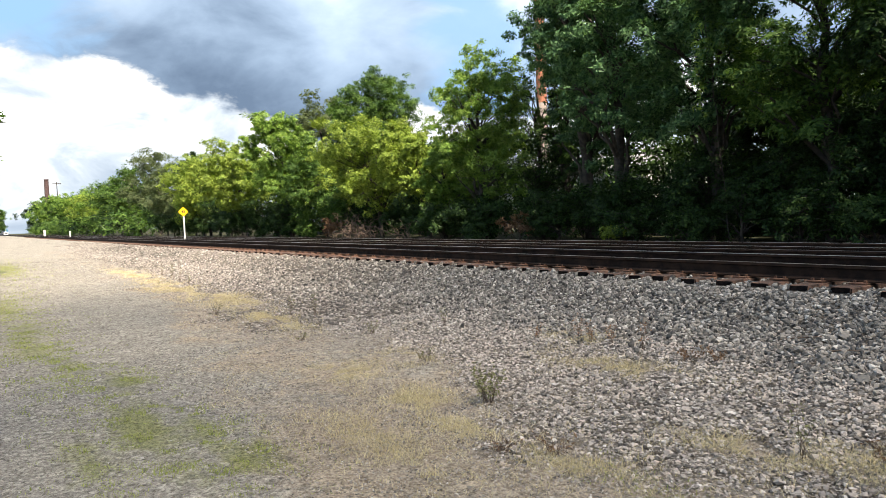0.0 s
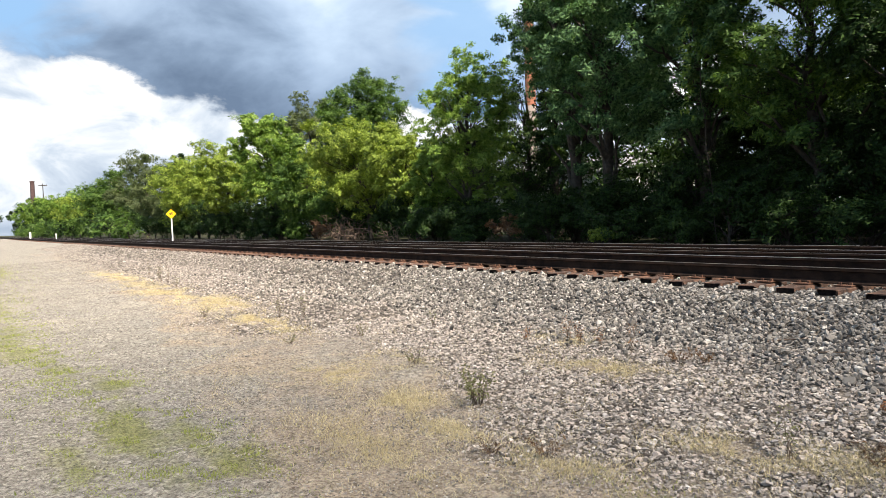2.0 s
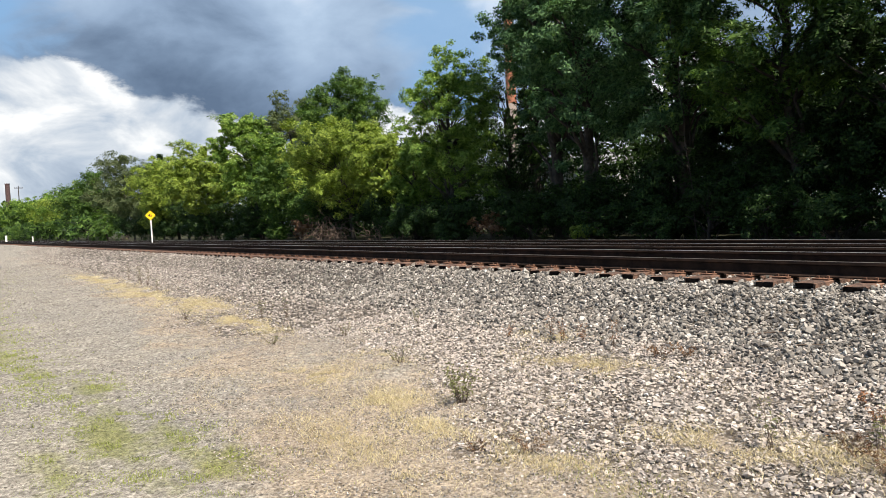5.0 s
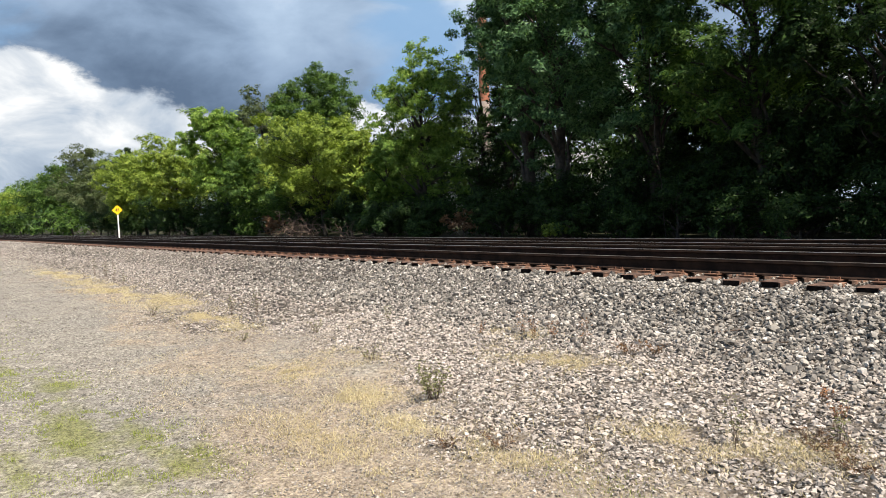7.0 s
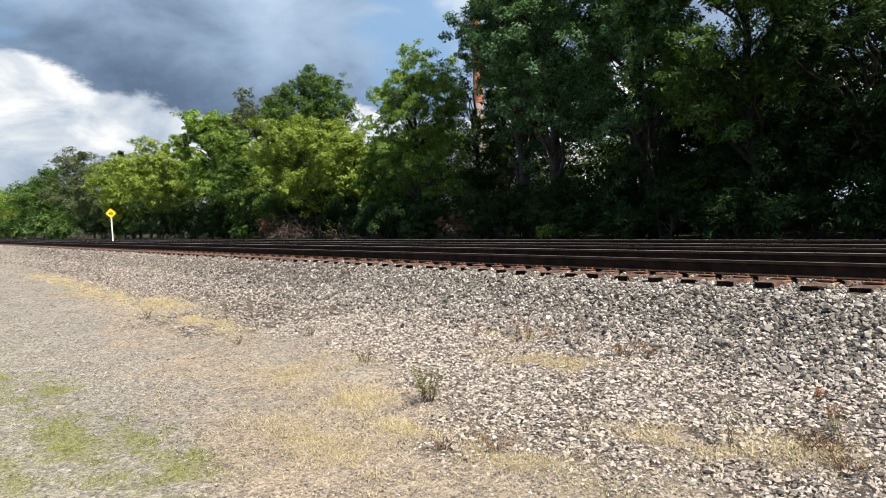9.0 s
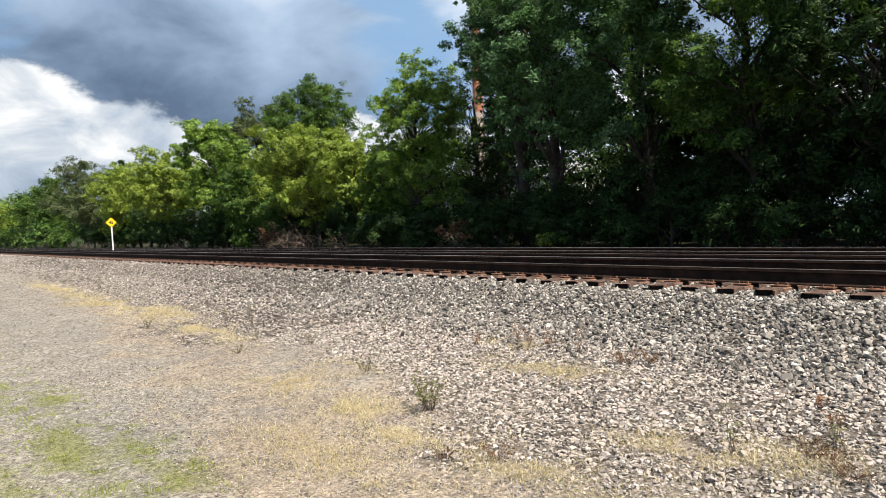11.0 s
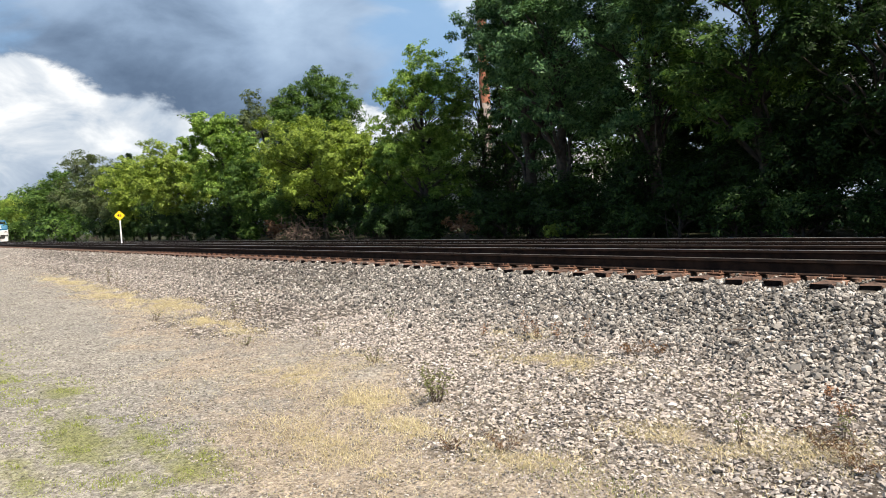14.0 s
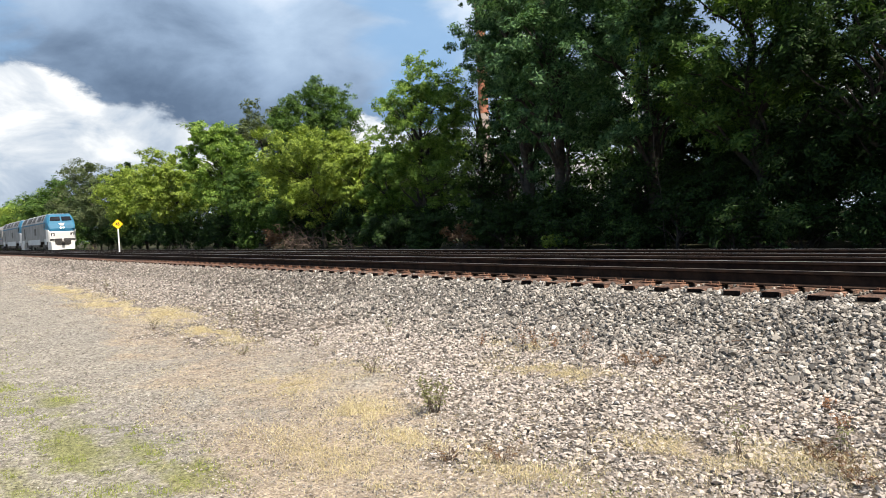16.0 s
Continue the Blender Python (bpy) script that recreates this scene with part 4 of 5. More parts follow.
# markers far down the line
for x, y, h, w in ((-183, 11.9, 1.5, 0.2), (-131, 12.2, 1.0, 0.09)):
    post = empty("marker_post", pose(x, y, 0.5), label="short white marker post beside the track", category="post", group="marker posts")
    bm = new_bm()
    box(bm, -w, w, -w, w, -0.3, h, 0.03)
    part("shaft", bm, M["post_white"], post)
    bm = new_bm()
    box(bm, -w * 1.2, w * 1.2, -w * 1.2, w * 1.2, h, h + 0.08, 0.02)
    part("cap", bm, M["post_white"], post)

# ---- chimneys ----
M["brick_dark"] = shader("brick_dark", two_tone((0.05, 0.03, 0.032), (0.10, 0.06, 0.058), 1.5), 0.9)
M["stack_red"] = shader("stack_red", two_tone((0.27, 0.10, 0.055), (0.38, 0.16, 0.09), 1.2), 0.8)
M["stack_pale"] = shader("stack_pale", two_tone((0.30, 0.25, 0.21), (0.42, 0.36, 0.31), 1.2), 0.85)


def make_chimney(x, y, z1, r0, r1, label, bands):
    ch = empty("chimney", pose(x, y, 0), label=label, category="chimney")
    z = -1.0
    for top, mat in bands:
        bm = new_bm()
        a, b = z / z1, top / z1
        cyl(bm, (0, 0, z), (0, 0, top), r0 + (r1 - r0) * max(a, 0), r0 + (r1 - r0) * b, 20)
        part("shaft_band", bm, M[mat], ch)
        z = top
    bm = new_bm()
    cyl(bm, (0, 0, z1), (0, 0, z1 + 0.6), r1 * 1.12, r1 * 1.1, 20)
    part("rim", bm, M[bands[-1][1]], ch)


make_chimney(-492, 34.6, 33.5, 1.7, 1.25, "tall dark brick factory chimney far behind the trees", [(33.5, "brick_dark")])
make_chimney(-54.6, 49, 34, 0.60, 0.44, "slim pale and red banded stack behind the trees",
             [(9.0, "stack_pale"), (13.0, "stack_pale"), (17.2, "stack_red"), (22.5, "stack_red"), (34, "stack_red")])


# ---- shed behind the wood ----
M["shed_metal"] = shader("shed_metal", two_tone((0.36, 0.36, 0.34), (0.50, 0.49, 0.46), 0.9), 0.55, bump=bumpy(6, 0.01))
M["shed_roof"] = shader("shed_roof", two_tone((0.20, 0.20, 0.20), (0.28, 0.28, 0.27), 0.7), 0.6)


def make_shed(x, y, length, depth, h):
    """A long low metal shed: ribbed wall sheets and a pitched roof."""
    shed = empty("metal_shed", pose(x, y, 0.45), label="pale ribbed metal shed half hidden behind the wood", category="shed")
    n = int(length / 0.9)
    for i in range(n):
        bm = new_bm()
        box(bm, i * 0.9, i * 0.9 + 0.90, 0.0, 0.08, -0.3, h)
        for q in (0.1, 0.4, 0.7):
            box(bm, i * 0.9 + q, i * 0.9 + q + 0.10, -0.05, 0.002, -0.3, h)
        part("wall_panel", bm, M["shed_metal"], shed)
    bm = new_bm()
    for a, b in ((0.0, 0.1), (length - 0.1, length)):
        extrude_profile(bm, [(0.08, -0.3), (depth, -0.3), (depth, h), (depth / 2, h + 1.4), (0.08, h)], a, b)
    box(bm, 0.1, length - 0.1, depth - 0.1, depth, -0.3, h)
    part("wall", bm, M["shed_metal"], shed)
    bm = new_bm()
    extrude_profile(bm, [(-0.4, h - 0.12), (depth / 2, h + 1.5), (depth + 0.4, h - 0.12), (depth + 0.4, h + 0.02), (depth / 2, h + 1.64), (-0.4, h + 0.02)], -0.3, length + 0.3)
    part("roof", bm, M["shed_roof"], shed)


make_shed(-49.0, 38.0, 17.1, 9.0, 4.2)


# ---- utility pole far off ----
def make_pole(x, y, h):
    pole = empty("utility_pole", pose(x, y, 0), label="distant wooden utility pole with one crossarm above the trees", category="utility pole")
    bm = new_bm()
    cyl(bm, (0, 0, -1), (0, 0, h), 0.22, 0.14, 10)
    part("shaft", bm, M["bark"], pole)
    bm = new_bm()
    box(bm, -0.1, 0.1, -1.4, 1.4, h - 0.9, h - 0.65, 0.02)
    part("crossarm", bm, M["bark"], pole)
    for yy in (-1.25, -0.5, 0.5, 1.25):
        bm = new_bm()
        cyl(bm, (0, yy, h - 0.65), (0, yy, h - 0.35), 0.07, 0.05, 8)
        part("insulator", bm, M["bark"], pole)


make_pole(-300, 24.5, 20.5)


# ---- grass and weeds ----
def blades(rs, x, y, height, width, lean=0.5):
    """Narrow bent blades, two quads each."""
    n = len(x)
    a = rs.uniform(0, 2 * np.pi, n)
    side = np.stack([np.cos(a), np.sin(a), np.zeros(n)], -1) * width[:, None] * 0.5
    b = rs.uniform(0, 2 * np.pi, n)
    tip = np.stack([np.cos(b), np.sin(b), np.zeros(n)], -1) * (height * lean * rs.rand(n))[:, None]
    p = np.stack([x, y, ground_z(x, y) - 0.01], -1)
    up = np.array([0, 0, 1.0])
    m = p + tip * 0.35 + up * (height * 0.6)[:, None]
    t = p + tip + up * height[:, None]
    v = np.stack([p - side, p + side, m + side * 0.7, m - side * 0.7, t + side * 0.1, t - side * 0.1], 1)
    i = 6 * np.arange(n)[:, None]
    f = np.concatenate([i + np.array([0, 1, 2, 3]), i + np.array([3, 2, 4, 5])])
    return v, f


def make_grass():
    rs = np.random.RandomState(21)
    X, Y, H, W = [], [], [], []
    for gx, gy, rx, ry, a in DRY_SPOTS:
        n = int(min(7500, 4000 * a * (rx * ry / 0.13) ** 0.75))
        x, y = gx + rs.normal(0, rx * 0.55, n), gy + rs.normal(0, ry * 0.55, n)
        k = blotch(x, y, 0.3, 5) > 0.47
        far = np.clip(-gx / 8, 1, 2.5)
        X.append(x[k]), Y.append(y[k]), H.append(rs.uniform(0.012, 0.055, k.sum()) * (0.8 + 0.35 * far)), W.append(rs.uniform(0.0018, 0.004, k.sum()) * far)
    n = 20000
    x, y = -1.5 - 16 * rs.rand(n) ** 1.4, rs.uniform(0.6, 5.6, n)
    d = cover(x, y)[0]
    k = (rs.rand(n) < d * 1.0) & (blotch(x, y, 0.5, 8) > 0.45)
    X.append(x[k]), Y.append(y[k]), H.append(rs.uniform(0.015, 0.06, k.sum())), W.append(rs.uniform(0.002, 0.006, k.sum()))
    # short straw strewn between the stones
    n = 22000
    x, y = rs.uniform(-8.5, -0.6, n), rs.uniform(1.6, 5.4, n)
    k = blotch(x, y, 0.55, 31) + 0.35 * blotch(x, y, 0.16, 33) > 0.70
    X.append(x[k]), Y.append(y[k]), H.append(rs.uniform(0.01, 0.04, k.sum())), W.append(rs.uniform(0.002, 0.0045, k.sum()))
    v, f = blades(rs, *(np.concatenate(q) for q in (X, Y, H, W)), 2.2)
    tagged(new("dry_grass", mesh_np("dry_grass", v, f, M["grass_dry"])), "straw-coloured dry grass along the gravel verge", "grass", kind="stuff")
    X, Y, H, W = [], [], [], []
    for gx, gy, rx, ry, a in GREEN_SPOTS:
        if gx < -40:
            continue
        n = int(min(9000, 5200 * a * (rx * ry / 0.18) ** 0.6))
        x, y = gx + rs.normal(0, rx * 0.85, n), gy + rs.normal(0, ry * 0.85, n)
        k = blotch(x, y, 0.2, 15) > 0.50
        far = np.clip(-gx / 7, 1, 3)
        X.append(x[k]), Y.append(y[k]), H.append(rs.uniform(0.007, 0.030, k.sum()) * (0.7 + 0.35 * far)), W.append(rs.uniform(0.003, 0.006, k.sum()) * far)
    v, f = blades(rs, *(np.concatenate(q) for q in (X, Y, H, W)), 1.1)
    tagged(new("green_grass", mesh_np("green_grass", v, f, M["grass_green"])), "short green grass in patches on the gravel road", "grass", kind="stuff")


make_grass()


def make_weed(x, y, h, r, stems, leaf, n, size, label, seed, stem="twig", group=""):
    """A weed: thin crooked stems from one root with small leaves along them."""
    rs = np.random.RandomState(seed)
    weed = empty("weed", pose(x, y, float(ground_z(x, y))), label=label, category="weed", group=group)
    paths, cs = [], []
    for i in range(stems):
        a, q = rs.uniform(0, 6.28), r * rs.uniform(0.3, 1.0)
        tip = np.array([np.cos(a) * q, np.sin(a) * q, h * rs.uniform(0.6, 1.0)])
        path = bent(rs, (rs.uniform(-0.02, 0.02), rs.uniform(-0.02, 0.02), -0.03), tip, 0.0022 + 0.002 * h, 0.001, 5, 0.2)
        paths.append(path)
        cs += [p for p, _ in path[2:]]
    for path in paths:
        v, f = tube_np([path], 4)
        part("stem", mesh_np("stem", v, f, M[stem]), None, weed)
    if n:
        v, f = leaves_np(rs, np.array(cs), np.full(len(cs), 0.16 * h), n, size)
        v = v.reshape(-1, 3)
        part("leaves", mesh_np("leaves", v, f, M[leaf]), None, weed)
    return weed


make_weed(-4.45, 3.32, 0.30, 0.20, 18, "leaf_weed", 430, 0.014, "dusty grey-green weed with upright stems in stony ground", 301)
make_weed(-4.04, 5.35, 0.16, 0.18, 14, "leaf_dead", 160, 0.014, "low withered dark brown weed on spilled stone", 302)
make_weed(-3.85, 5.45, 0.14, 0.22, 10, "leaf_dead", 90, 0.014, "low withered dark brown weed on spilled stone", 303)
for i, (x, y, h) in enumerate(((-5.56, 5.45, 0.30), (-5.35, 5.4, 0.26), (-5.15, 5.5, 0.24), (-4.65, 5.4, 0.32), (-6.0, 5.2, 0.18), (-1.95, 4.75, 0.12), (-2.2, 5.1, 0.10))):
    make_weed(x, y, h, 0.08, 6, "weed_red", 110, 0.009, "reddish upright dock stalks among the stones", 310 + i, group="red stalks")
for i, (x, y, h) in enumerate(((-19.46, 4.37, 0.75), (-19.9, 4.3, 0.55), (-22.5, 4.5, 0.6), (-21.6, 4.6, 0.5), (-10.55, 4.02, 0.36), (-10.42, 4.39, 0.40),
                               (-2.21, 3.92, 0.34), (-1.75, 4.3, 0.26), (-7.6, 5.0, 0.3), (-17.8, 4.2, 0.45))):
    make_weed(x, y, h, 0.07, 5, "leaf_weed", 70, 0.012, "tall thin dry weed stalk beside the ballast", 330 + i, group="dry stalks")
for i, (x, y, h) in enumerate(((-8.0, 4.15, 0.20), (-8.34, 3.31, 0.13), (-6.05, 3.73, 0.17), (-11.9, 3.22, 0.24), (-3.2, 2.9, 0.14), (-1.83, 4.14, 0.12), (-1.6, 4.0, 0.11))):
    make_weed(x, y, h, 0.16, 12, "leaf_weed" if i < 4 else "leaf_dead", 110, 0.010, "small scrubby weed in the dry verge" if i < 4 else "withered brown weed lying on the stones", 350 + i, group="scrub")


def make_stick(x, y, length, turn, mat, label, seed):
    rs = np.random.RandomState(seed)
    d = np.array([math.cos(radians(turn)), math.sin(radians(turn))]) * length / 2
    a, b = np.array([x, y]) - d, np.array([x, y]) + d
    path = bent(rs, (*a, float(ground_z(*a)) + 0.03), (*b, float(ground_z(*b)) + 0.03), 0.008, 0.005, 5, 0.04, 0.0)
    v, f = tube_np([path], 6)
    tagged(new("stick", mesh_np("stick", v, f, M[mat], True)), label, "stick")


make_stick(-3.1, 6.2, 0.24, 30, "twig", "pale weathered stick lying on the ballast slope", 371)
make_stick(-3.6, 6.4, 0.36, 42, "deadwood", "dark thin branch lying on the ballast slope", 372)
for i, (x, y, h, r) in enumerate(((-1.9, 4.3, 0.08, 0.18), (-1.72, 4.2, 0.07, 0.16), (-1.55, 4.0, 0.06, 0.2), (-3.5, 2.7, 0.10, 0.14))):
    make_weed(x, y, h, r, 22, "leaf_dead", 70, 0.011, "flattened tuft of dead brown weeds on the stones", 380 + i, stem="deadwood", group="scrub")


# ---- brush under the trees ----
def make_brush(x, y, h, r, n, label, seed):
    rs = np.random.RandomState(seed)
    brush = empty("brush_pile", pose(x, y, float(ground_z(x, y))), label=label, category="brushwood")
    for i in range(n):
        a = rs.uniform(0, 6.28)
        q = r * rs.uniform(0.2, 1.0)
        root = np.array([np.cos(a) * q * 0.7, np.sin(a) * q * 0.3, -0.05 + h * 0.35 * rs.rand() * (i % 3 > 0)])
        tip = root + np.array([rs.normal(0, r * 0.5), rs.normal(0, r * 0.2), h * rs.uniform(-0.1, 0.75)])
        tip[2] = max(tip[2], 0.02)
        main = bent(rs, root, tip, rs.uniform(0.02, 0.045), 0.008, 6, 0.28)
        twigs = [main] + [bent(rs, main[j][0], main[j][0] + rs.normal(0, 0.4, 3), 0.012, 0.004, 4, 0.3) for j in (2, 3, 4, 5)]
        v, f = tube_np(twigs, 5)
        part("branch", mesh_np("branch", v, f, M["deadwood"], True), None, brush)


make_brush(-38.2, 19.2, 1.8, 3.2, 46, "tangled heap of brown dead branches under the spreading tree", 401)
make_brush(-31.2, 18.8, 0.9, 1.6, 9, "fallen pale dead branches beside the far track", 402)
make_brush(-60.5, 19.2, 0.7, 1.4, 8, "fallen pale dead branches beside the far track", 403)
make_brush(-94.0, 19.2, 1.6, 2.6, 8, "fallen pale dead branches beside the far track", 404)
make_brush(-9.3, 19.3, 1.0, 0.8, 4, "fallen pale dead branches beside the far track", 405)


def make_vine(x, y, z0, z1, w, n, seed):
    rs = np.random.RandomState(seed)
    vine = empty("vine", pose(x, y, 0), label="bright yellow-green vine hanging down a trunk", category="vine")
    v, f = tube_np([bent(rs, (0.1, 1.2, float(ground_z(x, y + 1.2)) - 0.1), (0, 0.3, z1), 0.014, 0.008, 10, 0.05)], 5)
    part("stem", mesh_np("stem", v, f, M["bark"], True), None, vine)
    zs = np.linspace(z0, z1, 16)
    cs = np.stack([rs.normal(0, w * 0.4, 16), rs.normal(0, 0.1, 16), zs], -1)
    v, f = leaves_np(rs, cs, np.full(16, w), n, 0.07)
    part("leaves", mesh_np("leaves", v.reshape(-1, 3), f, M["leaf_light"]), None, vine)


make_vine(-12.95, 17.8, 4.3, 7.2, 0.15, 210, 411)


# ---- train ----
M["train_white"] = shader("train_white", two_tone((0.52, 0.52, 0.52), (0.66, 0.66, 0.65), 0.8), 0.45)
M["train_blue"] = shader("train_blue", two_tone((0.018, 0.105, 0.19), (0.028, 0.145, 0.25), 0.7), 0.55, spec=0.2)
M["train_silver"] = shader("train_silver", two_tone((0.20, 0.205, 0.205), (0.28, 0.285, 0.285), 0.6), 0.65, 0.0, spec=0.2)
M["train_roof"] = shader("train_roof", two_tone((0.36, 0.40, 0.43), (0.48, 0.52, 0.55), 0.6), 0.5, 0.2)
M["train_black"] = shader("train_black", two_tone((0.012, 0.012, 0.013), (0.04, 0.036, 0.032), 2.0), 0.6)
M["train_glass"] = shader("train_glass", (0.008, 0.010, 0.014), 0.08)
M["train_red"] = shader("train_red", (0.45, 0.03, 0.03), 0.4)


def lamp_material():
    m = bpy.data.materials.new("headlight_glow")
    m.use_nodes = True
    k = Nodes(m.node_tree)
    e = k.add("ShaderNodeEmission", {"Color": (1.0, 0.96, 0.88, 1), "Strength": 1.6})
    k.add("ShaderNodeOutputMaterial", Surface=e.outputs[0])
    return m


M["headlight"] = lamp_material()


def loft(bm, sections):
    """Skin closed (y, z) outlines standing at successive x."""
    rings = [[bm.verts.new((x, y, z)) for y, z in pts] for x, pts in sections]
    n = len(rings[0])
    for a, b in zip(rings, rings[1:]):
        for i in range(n):
            bm.faces.new((a[i], a[(i + 1) % n], b[(i + 1) % n], b[i]))
    bm.faces.new(rings[0])
    bm.faces.new(rings[-1][::-1])
    bmesh.ops.recalc_face_normals(bm, faces=bm.faces[:])


def hull_ring(w, z0, zs, wt, zt):
    """Body outline: upright sides to zs, then a canted roof edge up to zt."""
    out = []
    for s in (1, -1):
        half = [(w, z0), (w, zs - 0.08), (w - 0.02, zs), ((w + wt) / 2 + 0.045, (zs + zt) / 2 + 0.03), (wt + 0.03, zt - 0.02), (wt - 0.12, zt + 0.015)]
        out += [(s * y, z) for y, z in (half if s > 0 else half[::-1])]
    return out


def make_bogie(parent, x, base, axles):
    bogie = empty("bogie", pose(x, 0, 0))
    bogie.parent = parent
    for s in (-1, 1):
        bm = new_bm()
        box(bm, -base / 2 - 0.5, base / 2 + 0.5, s * 1.12 - 0.08, s * 1.12 + 0.08, 0.42, 0.78, 0.04)
        box(bm, -0.4, 0.4, s * 1.12 - 0.12, s * 1.12 + 0.12, 0.25, 0.6, 0.03)
        part("side_frame", bm, M["train_black"], bogie)
    for i in range(axles):
        xx = -base / 2 + base * i / (axles - 1)
        for s in (-0.755, 0.755):
            bm = new_bm()
            cyl(bm, (xx, s - 0.07, 0.5), (xx, s + 0.07, 0.5), 0.5, 0.5, 24)
            cyl(bm, (xx, s * 0.93 - 0.02, 0.5), (xx, s * 0.93 + 0.02, 0.5), 0.53, 0.53, 24)
            part("wheel", bm, M["train_black"], bogie)


def make_locomotive(label):
    """Streamlined diesel locomotive; x runs forward, the nose stands at x = 0, rail tops at z = 0."""
    loco = empty("locomotive", Matrix(), label=label, category="locomotive", group="train")
    bm = new_bm()
    loft(bm, [(-1.30, hull_ring(1.48, 1.10, 3.35, 1.05, 4.22)), (-20.9, hull_ring(1.48, 1.10, 3.35, 1.05, 4.22))])
    part("body", bm, M["train_silver"], loco, "silver-grey flat body side")
    bm = new_bm()
    loft(bm, [(0.0, hull_ring(1.28, 1.05, 2.06, 1.22, 2.14)), (-0.25, hull_ring(1.42, 1.05, 2.28, 1.38, 2.40)), (-1.298, hull_ring(1.50, 1.05, 2.34, 1.48, 2.46))])
    part("nose", bm, M["train_white"], loco, "white lower nose")
    bm = new_bm()
    loft(bm, [(-0.05, hull_ring(1.20, 2.145, 2.42, 1.16, 2.52)), (-0.26, hull_ring(1.37, 2.40, 2.78, 1.28, 2.92)), (-1.00, hull_ring(1.46, 2.46, 3.42, 1.08, 4.00)),
              (-1.45, hull_ring(1.50, 2.46, 3.37, 1.07, 4.25)), (-2.6, hull_ring(1.50, 2.46, 3.37, 1.07, 4.25))])
    cab = part("cab", bm, M["train_blue"], loco, "blue raked cab front and top")
    # windscreens lie on the raked front
    for s in (-1, 1):
        bm = new_bm()
        v = [bm.verts.new(c) for c in ((-0.60, s * 0.08, 3.40), (-0.66, s * 1.14, 3.40), (-0.95, s * 1.00, 3.86), (-0.88, s * 0.08, 3.86))]
        g = bm.faces.new(v)
        ext = bmesh.ops.extrude_face_region(bm, geom=[g])
        for e in ext["geom"]:
            if isinstance(e, bmesh.types.BMVert):
                e.co += Vector((0.09, 0, 0.05))
        bmesh.ops.recalc_face_normals(bm, faces=bm.faces[:])
        part("windscreen", bm, M["train_glass"], cab, "dark windscreen pane")
        bm = new_bm()
        box(bm, -2.2, -1.55, s * 1.50 - 0.02, s * 1.50 + 0.02, 2.62, 3.25, 0.01)
        part("cab_window", bm, M["train_glass"], cab)
        bm = new_bm()
        cyl(bm, (-0.12, s * 0.14, 2.62), (0.10, s * 0.14, 2.62), 0.10, 0.10, 16)
        part("headlight", bm, M["headlight"], loco, "lit round headlight")
        bm = new_bm()
        box(bm, -0.28, 0.05, s * 1.0 - 0.2, s * 1.0 + 0.2, 1.72, 2.02, 0.03)
        part("ditch_light_housing", bm, M["train_black"], loco, "dark marker light box")
        bm = new_bm()
        cyl(bm, (0.0, s * 1.0, 1.82), (0.07, s * 1.0, 1.82), 0.07, 0.07, 14)
        part("ditch_light", bm, M["headlight"], loco, "lit ditch light")
        bm = new_bm()
        box(bm, -0.15, 0.03, s * 0.95 - 0.36, s * 0.95 + 0.36, 1.16, 1.36, 0.02)
        box(bm, -0.15, 0.16, s * 0.45 - 0.36, s * 0.45 + 0.36, 0.72, 1.38, 0.02)
        part("anticlimber", bm, M["train_black"], loco)
    # plain pale panel where the maker's mark stands
    bm = new_bm()
    v = [bm.verts.new(c) for c in ((-0.155, -0.14, 2.83), (-0.155, 0.14, 2.83), (-0.40, 0.32, 3.10), (-0.40, -0.32, 3.10))]
    g = bm.faces.new(v)
    ext = bmesh.ops.extrude_face_region(bm, geom=[g])
    for e in ext["geom"]:
        if isinstance(e, bmesh.types.BMVert):
            e.co += Vector((0.07, 0, 0.06))
    bmesh.ops.recalc_face_normals(bm, faces=bm.faces[:])
    part("nose_panel", bm, M["train_white"], cab, "plain white panel on the blue nose")
    bm = new_bm()
    loft(bm, [(0.12, [(-1.15, 0.12), (1.15, 0.12), (1.22, 0.98), (-1.22, 0.98)]), (-0.9, [(-1.40, 0.16), (1.40, 0.16), (1.42, 1.04), (-1.42, 1.04)])])
    part("pilot", bm, M["train_white"], loco, "white pilot plate")
    bm = new_bm()
    box(bm, -0.2, 0.42, -0.17, 0.17, 0.78, 1.12, 0.05)
    cyl(bm, (0.40, -0.1, 0.95), (0.52, 0.12, 0.95), 0.14, 0.10, 10)
    part("coupler", bm, M["train_black"], loco)
    # Thin black plate on the pilot stands in for the coupler recess's shade.
    bm = new_bm()
    loft(bm, [(0.10, [(-0.62, 0.62), (0.62, 0.62), (0.80, 1.03), (-0.80, 1.03)]), (0.155, [(-0.55, 0.66), (0.55, 0.66), (0.74, 1.03), (-0.74, 1.03)])])
    part("coupler_pocket", bm, M["train_black"], loco, "flat black plate standing for the shaded recess round the coupler")
    bm = new_bm()
    cyl(bm, (0.10, -1.02, 1.20), (0.17, 1.02, 1.20), 0.035, 0.035, 8)
    part("grab_rail", bm, M["train_black"], loco)
    for s in (-1, 1):
        for k in range(3):
            bm = new_bm()
            cyl(bm, (0.10, s * (0.28 + 0.14 * k), 1.05), (0.20, s * (0.34 + 0.16 * k), 0.62), 0.03, 0.03, 8)
            part("air_hose", bm, M["train_black"], loco)
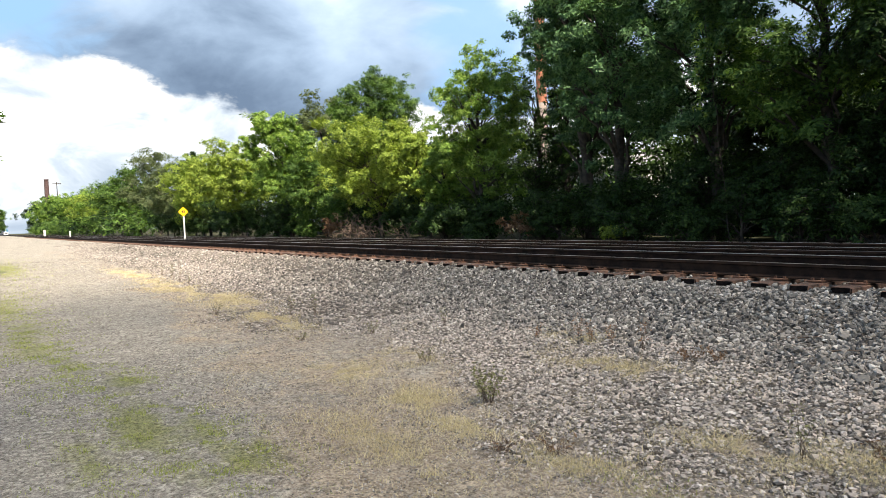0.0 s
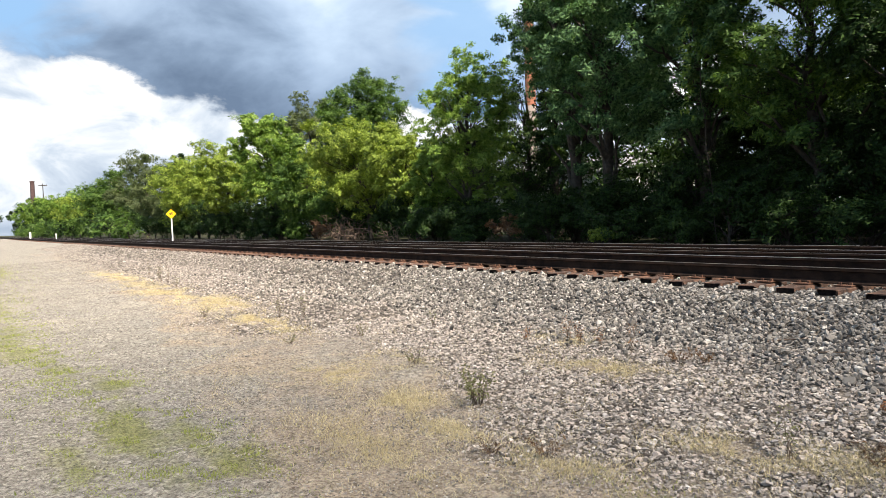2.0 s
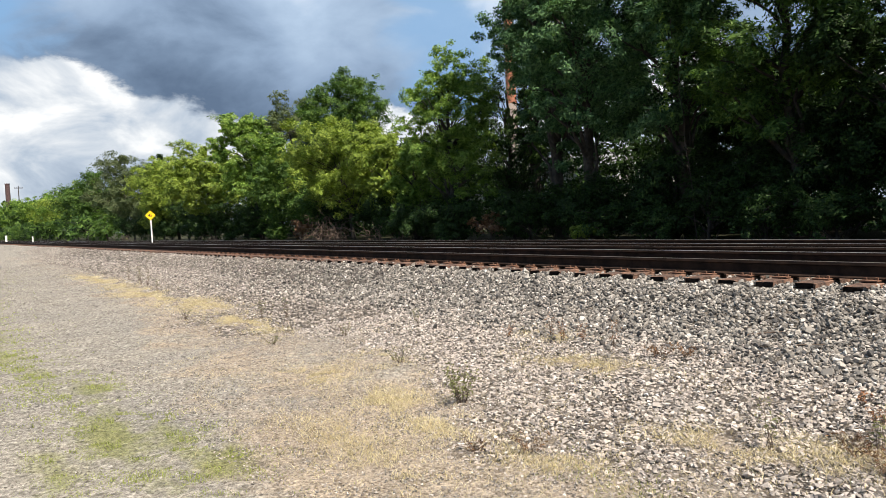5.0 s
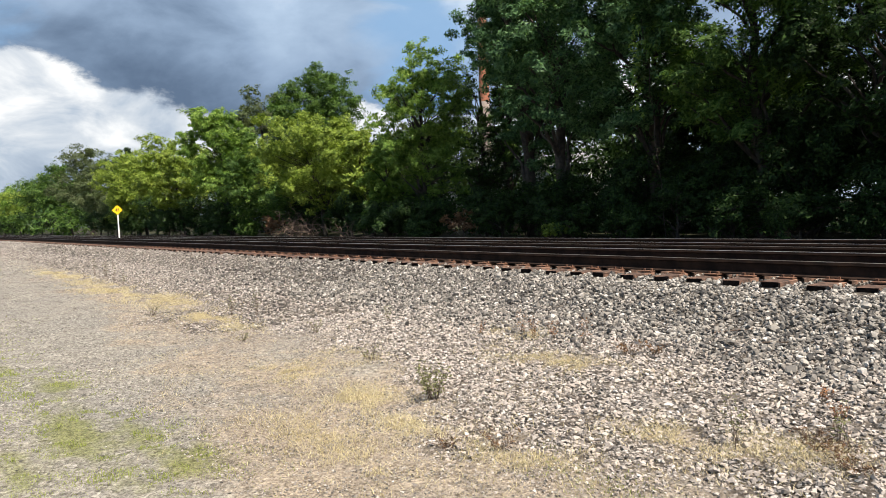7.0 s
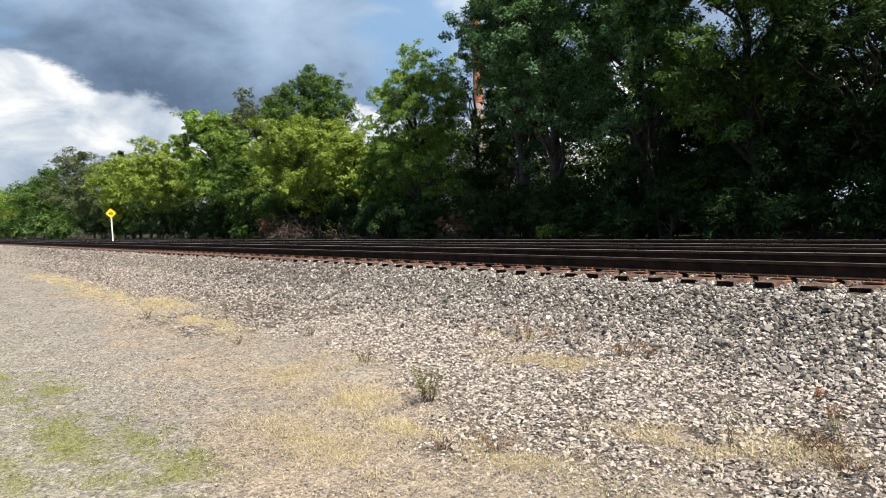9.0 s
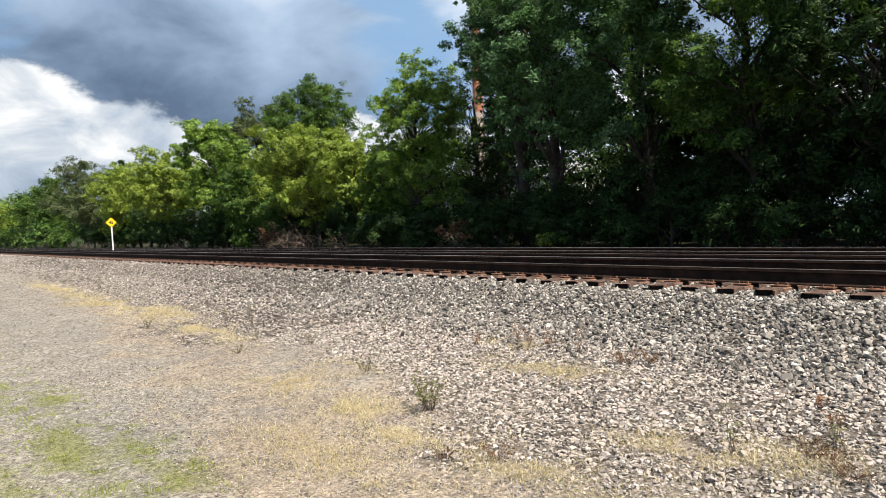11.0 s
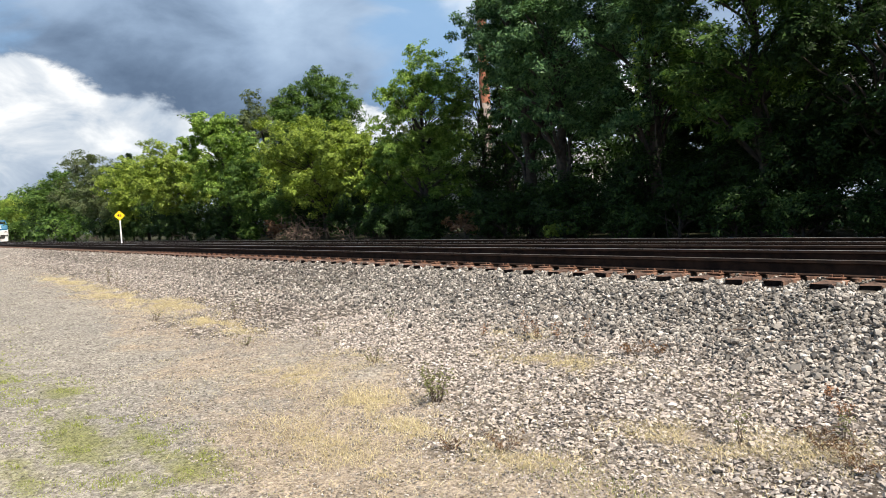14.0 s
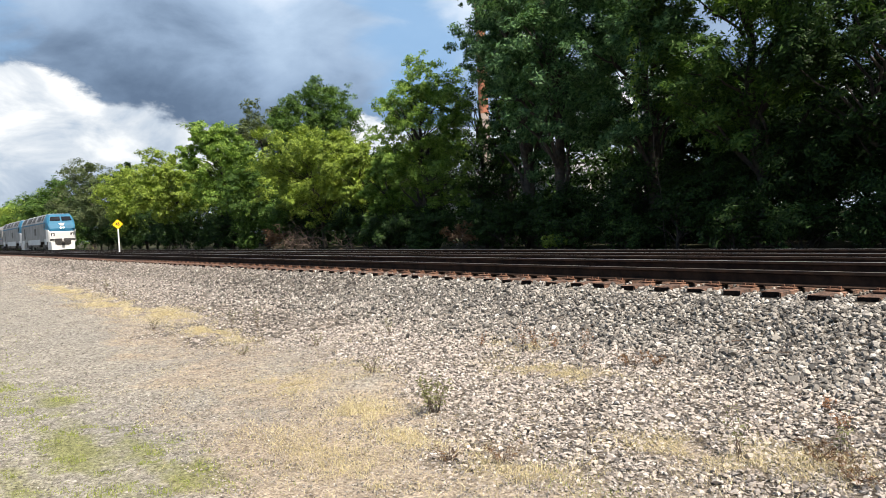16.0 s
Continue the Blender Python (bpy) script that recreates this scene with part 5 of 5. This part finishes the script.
    for s in (-1, 1):
        # canted roof edge: grilles with pale panels between
        for k, (xa, xb) in enumerate(((-4.2, -3.2), (-7.4, -5.2), (-11.0, -9.4), (-15.2, -12.4), (-19.6, -17.0))):
            bm = new_bm()
            n = Vector((0, s * 0.87, 0.43)).normalized()
            q = [(xa, s * 1.40, 3.51), (xb, s * 1.40, 3.51), (xb, s * 1.13, 4.06), (xa, s * 1.13, 4.06)]
            g = bm.faces.new([bm.verts.new(Vector(c) + n * 0.03) for c in q])
            ext = bmesh.ops.extrude_face_region(bm, geom=[g])
            for e in ext["geom"]:
                if isinstance(e, bmesh.types.BMVert):
                    e.co += n * 0.05
            bmesh.ops.recalc_face_normals(bm, faces=bm.faces[:])
            part("grille", bm, M["train_black"], loco)
        for xa, xb, za, zb, mat, nm in ((-9.6, -8.4, 1.9, 2.7, "train_black", "side_door"), (-18.4, -17.5, 1.5, 2.9, "train_black", "side_door")):
            bm = new_bm()
            box(bm, xa, xb, s * 1.48 - 0.02, s * 1.48 + 0.02, za, zb, 0.01)
            part(nm, bm, M[mat], loco)
        bm = new_bm()
        box(bm, -20.8, -2.7, s * 1.485 - 0.012, s * 1.485 + 0.012, 3.16, 3.30)
        part("stripe", bm, M["train_blue"], loco, "thin blue stripe")
        for xa, xb in ((-2.6, -1.31), (-8.2, -5.7), (-15.4, -8.25), (-20.6, -18.4)):
            bm = new_bm()
            box(bm, xa, xb, s * 1.46 - 0.03, s * 1.46 + 0.03, 0.72, 1.36, 0.02)
            part("skirt", bm, M["train_roof"], loco, "pale lower skirt panel")
    bm = new_bm()
    box(bm, -13.4, -7.8, -1.3, 1.3, 0.42, 1.1, 0.08)
    part("fuel_tank", bm, M["train_black"], loco)
    bm = new_bm()
    for xa, xb in ((-5.0, -3.2), (-9.0, -6.0), (-12.4, -9.8), (-19.0, -14.6)):
        box(bm, xa, xb, -0.75, 0.75, 4.2, 4.34, 0.03)
    part("roof_hatch", bm, M["train_roof"], loco)
    make_bogie(loco, -4.2, 2.8, 2)
    make_bogie(loco, -17.0, 2.8, 2)
    return loco


def make_coach():
    coach = empty("passenger_car", Matrix(), label="silver fluted passenger car with dark window band", category="railway car", group="train")
    bm = new_bm()
    loft(bm, [(0, hull_ring(1.5, 1.0, 3.4, 0.95, 4.05)), (-25.6, hull_ring(1.5, 1.0, 3.4, 0.95, 4.05))])
    part("body", bm, M["train_silver"], coach)
    for s in (-1, 1):
        for za, zb, mat, nm in ((1.75, 1.82, "train_red", "red_stripe"), (1.84, 1.95, "train_blue", "blue_stripe")):
            bm = new_bm()
            box(bm, -25.5, -0.1, s * 1.5 - 0.012, s * 1.5 + 0.012, za, zb)
            part(nm, bm, M[mat], coach)
        for i in range(14):
            bm = new_bm()
            box(bm, -3.4 - 1.45 * i, -2.3 - 1.45 * i, s * 1.5 - 0.02, s * 1.5 + 0.02, 2.25, 2.95, 0.01)
            part("window", bm, M["train_glass"], coach)
    make_bogie(coach, -3.4, 2.6, 2)
    make_bogie(coach, -22.2, 2.6, 2)
    return coach


lead = make_locomotive("leading blue, white and silver streamlined diesel locomotive on the track")
second = copy_thing(lead, Matrix())
second["label"] = "second blue, white and silver diesel locomotive coupled behind"
coach = make_coach()
consist = [(lead, 0.0), (second, -21.6), (coach, -43.3)] + [(copy_thing(coach, Matrix()), -43.3 - 26.2 * i) for i in (1, 2, 3)]


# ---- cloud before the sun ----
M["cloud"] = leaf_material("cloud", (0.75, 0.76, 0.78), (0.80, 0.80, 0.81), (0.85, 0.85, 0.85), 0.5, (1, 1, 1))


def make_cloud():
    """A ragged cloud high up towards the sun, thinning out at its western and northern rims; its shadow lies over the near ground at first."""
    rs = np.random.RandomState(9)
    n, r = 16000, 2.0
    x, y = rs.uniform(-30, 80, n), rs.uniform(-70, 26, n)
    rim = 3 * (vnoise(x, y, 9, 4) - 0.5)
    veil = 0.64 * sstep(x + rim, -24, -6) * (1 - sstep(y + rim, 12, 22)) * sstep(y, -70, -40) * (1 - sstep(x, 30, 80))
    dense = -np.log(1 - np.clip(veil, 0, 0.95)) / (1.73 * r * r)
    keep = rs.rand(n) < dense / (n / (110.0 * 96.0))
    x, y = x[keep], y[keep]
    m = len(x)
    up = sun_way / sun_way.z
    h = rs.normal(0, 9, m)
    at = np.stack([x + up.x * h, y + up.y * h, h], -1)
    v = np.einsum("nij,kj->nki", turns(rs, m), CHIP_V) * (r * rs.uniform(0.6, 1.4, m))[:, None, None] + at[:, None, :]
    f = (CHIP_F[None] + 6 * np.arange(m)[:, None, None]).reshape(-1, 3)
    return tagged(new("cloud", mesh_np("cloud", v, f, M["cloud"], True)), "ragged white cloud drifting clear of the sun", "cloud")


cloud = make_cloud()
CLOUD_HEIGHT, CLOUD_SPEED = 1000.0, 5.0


def motions():
    """The train runs east along the far track at a steady 33 m/s; the cloud drifts off the sun."""
    for car, offset in consist:
        walk(car, [(t, pose(-89.5 + 33.0 * (t - 16.0) + offset, FAR_Y, FAR_RAIL_Z)) for t in [0.5 * i for i in range(33)]])
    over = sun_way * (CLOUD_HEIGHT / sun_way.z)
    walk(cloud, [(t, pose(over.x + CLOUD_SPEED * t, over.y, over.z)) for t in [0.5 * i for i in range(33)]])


motions()
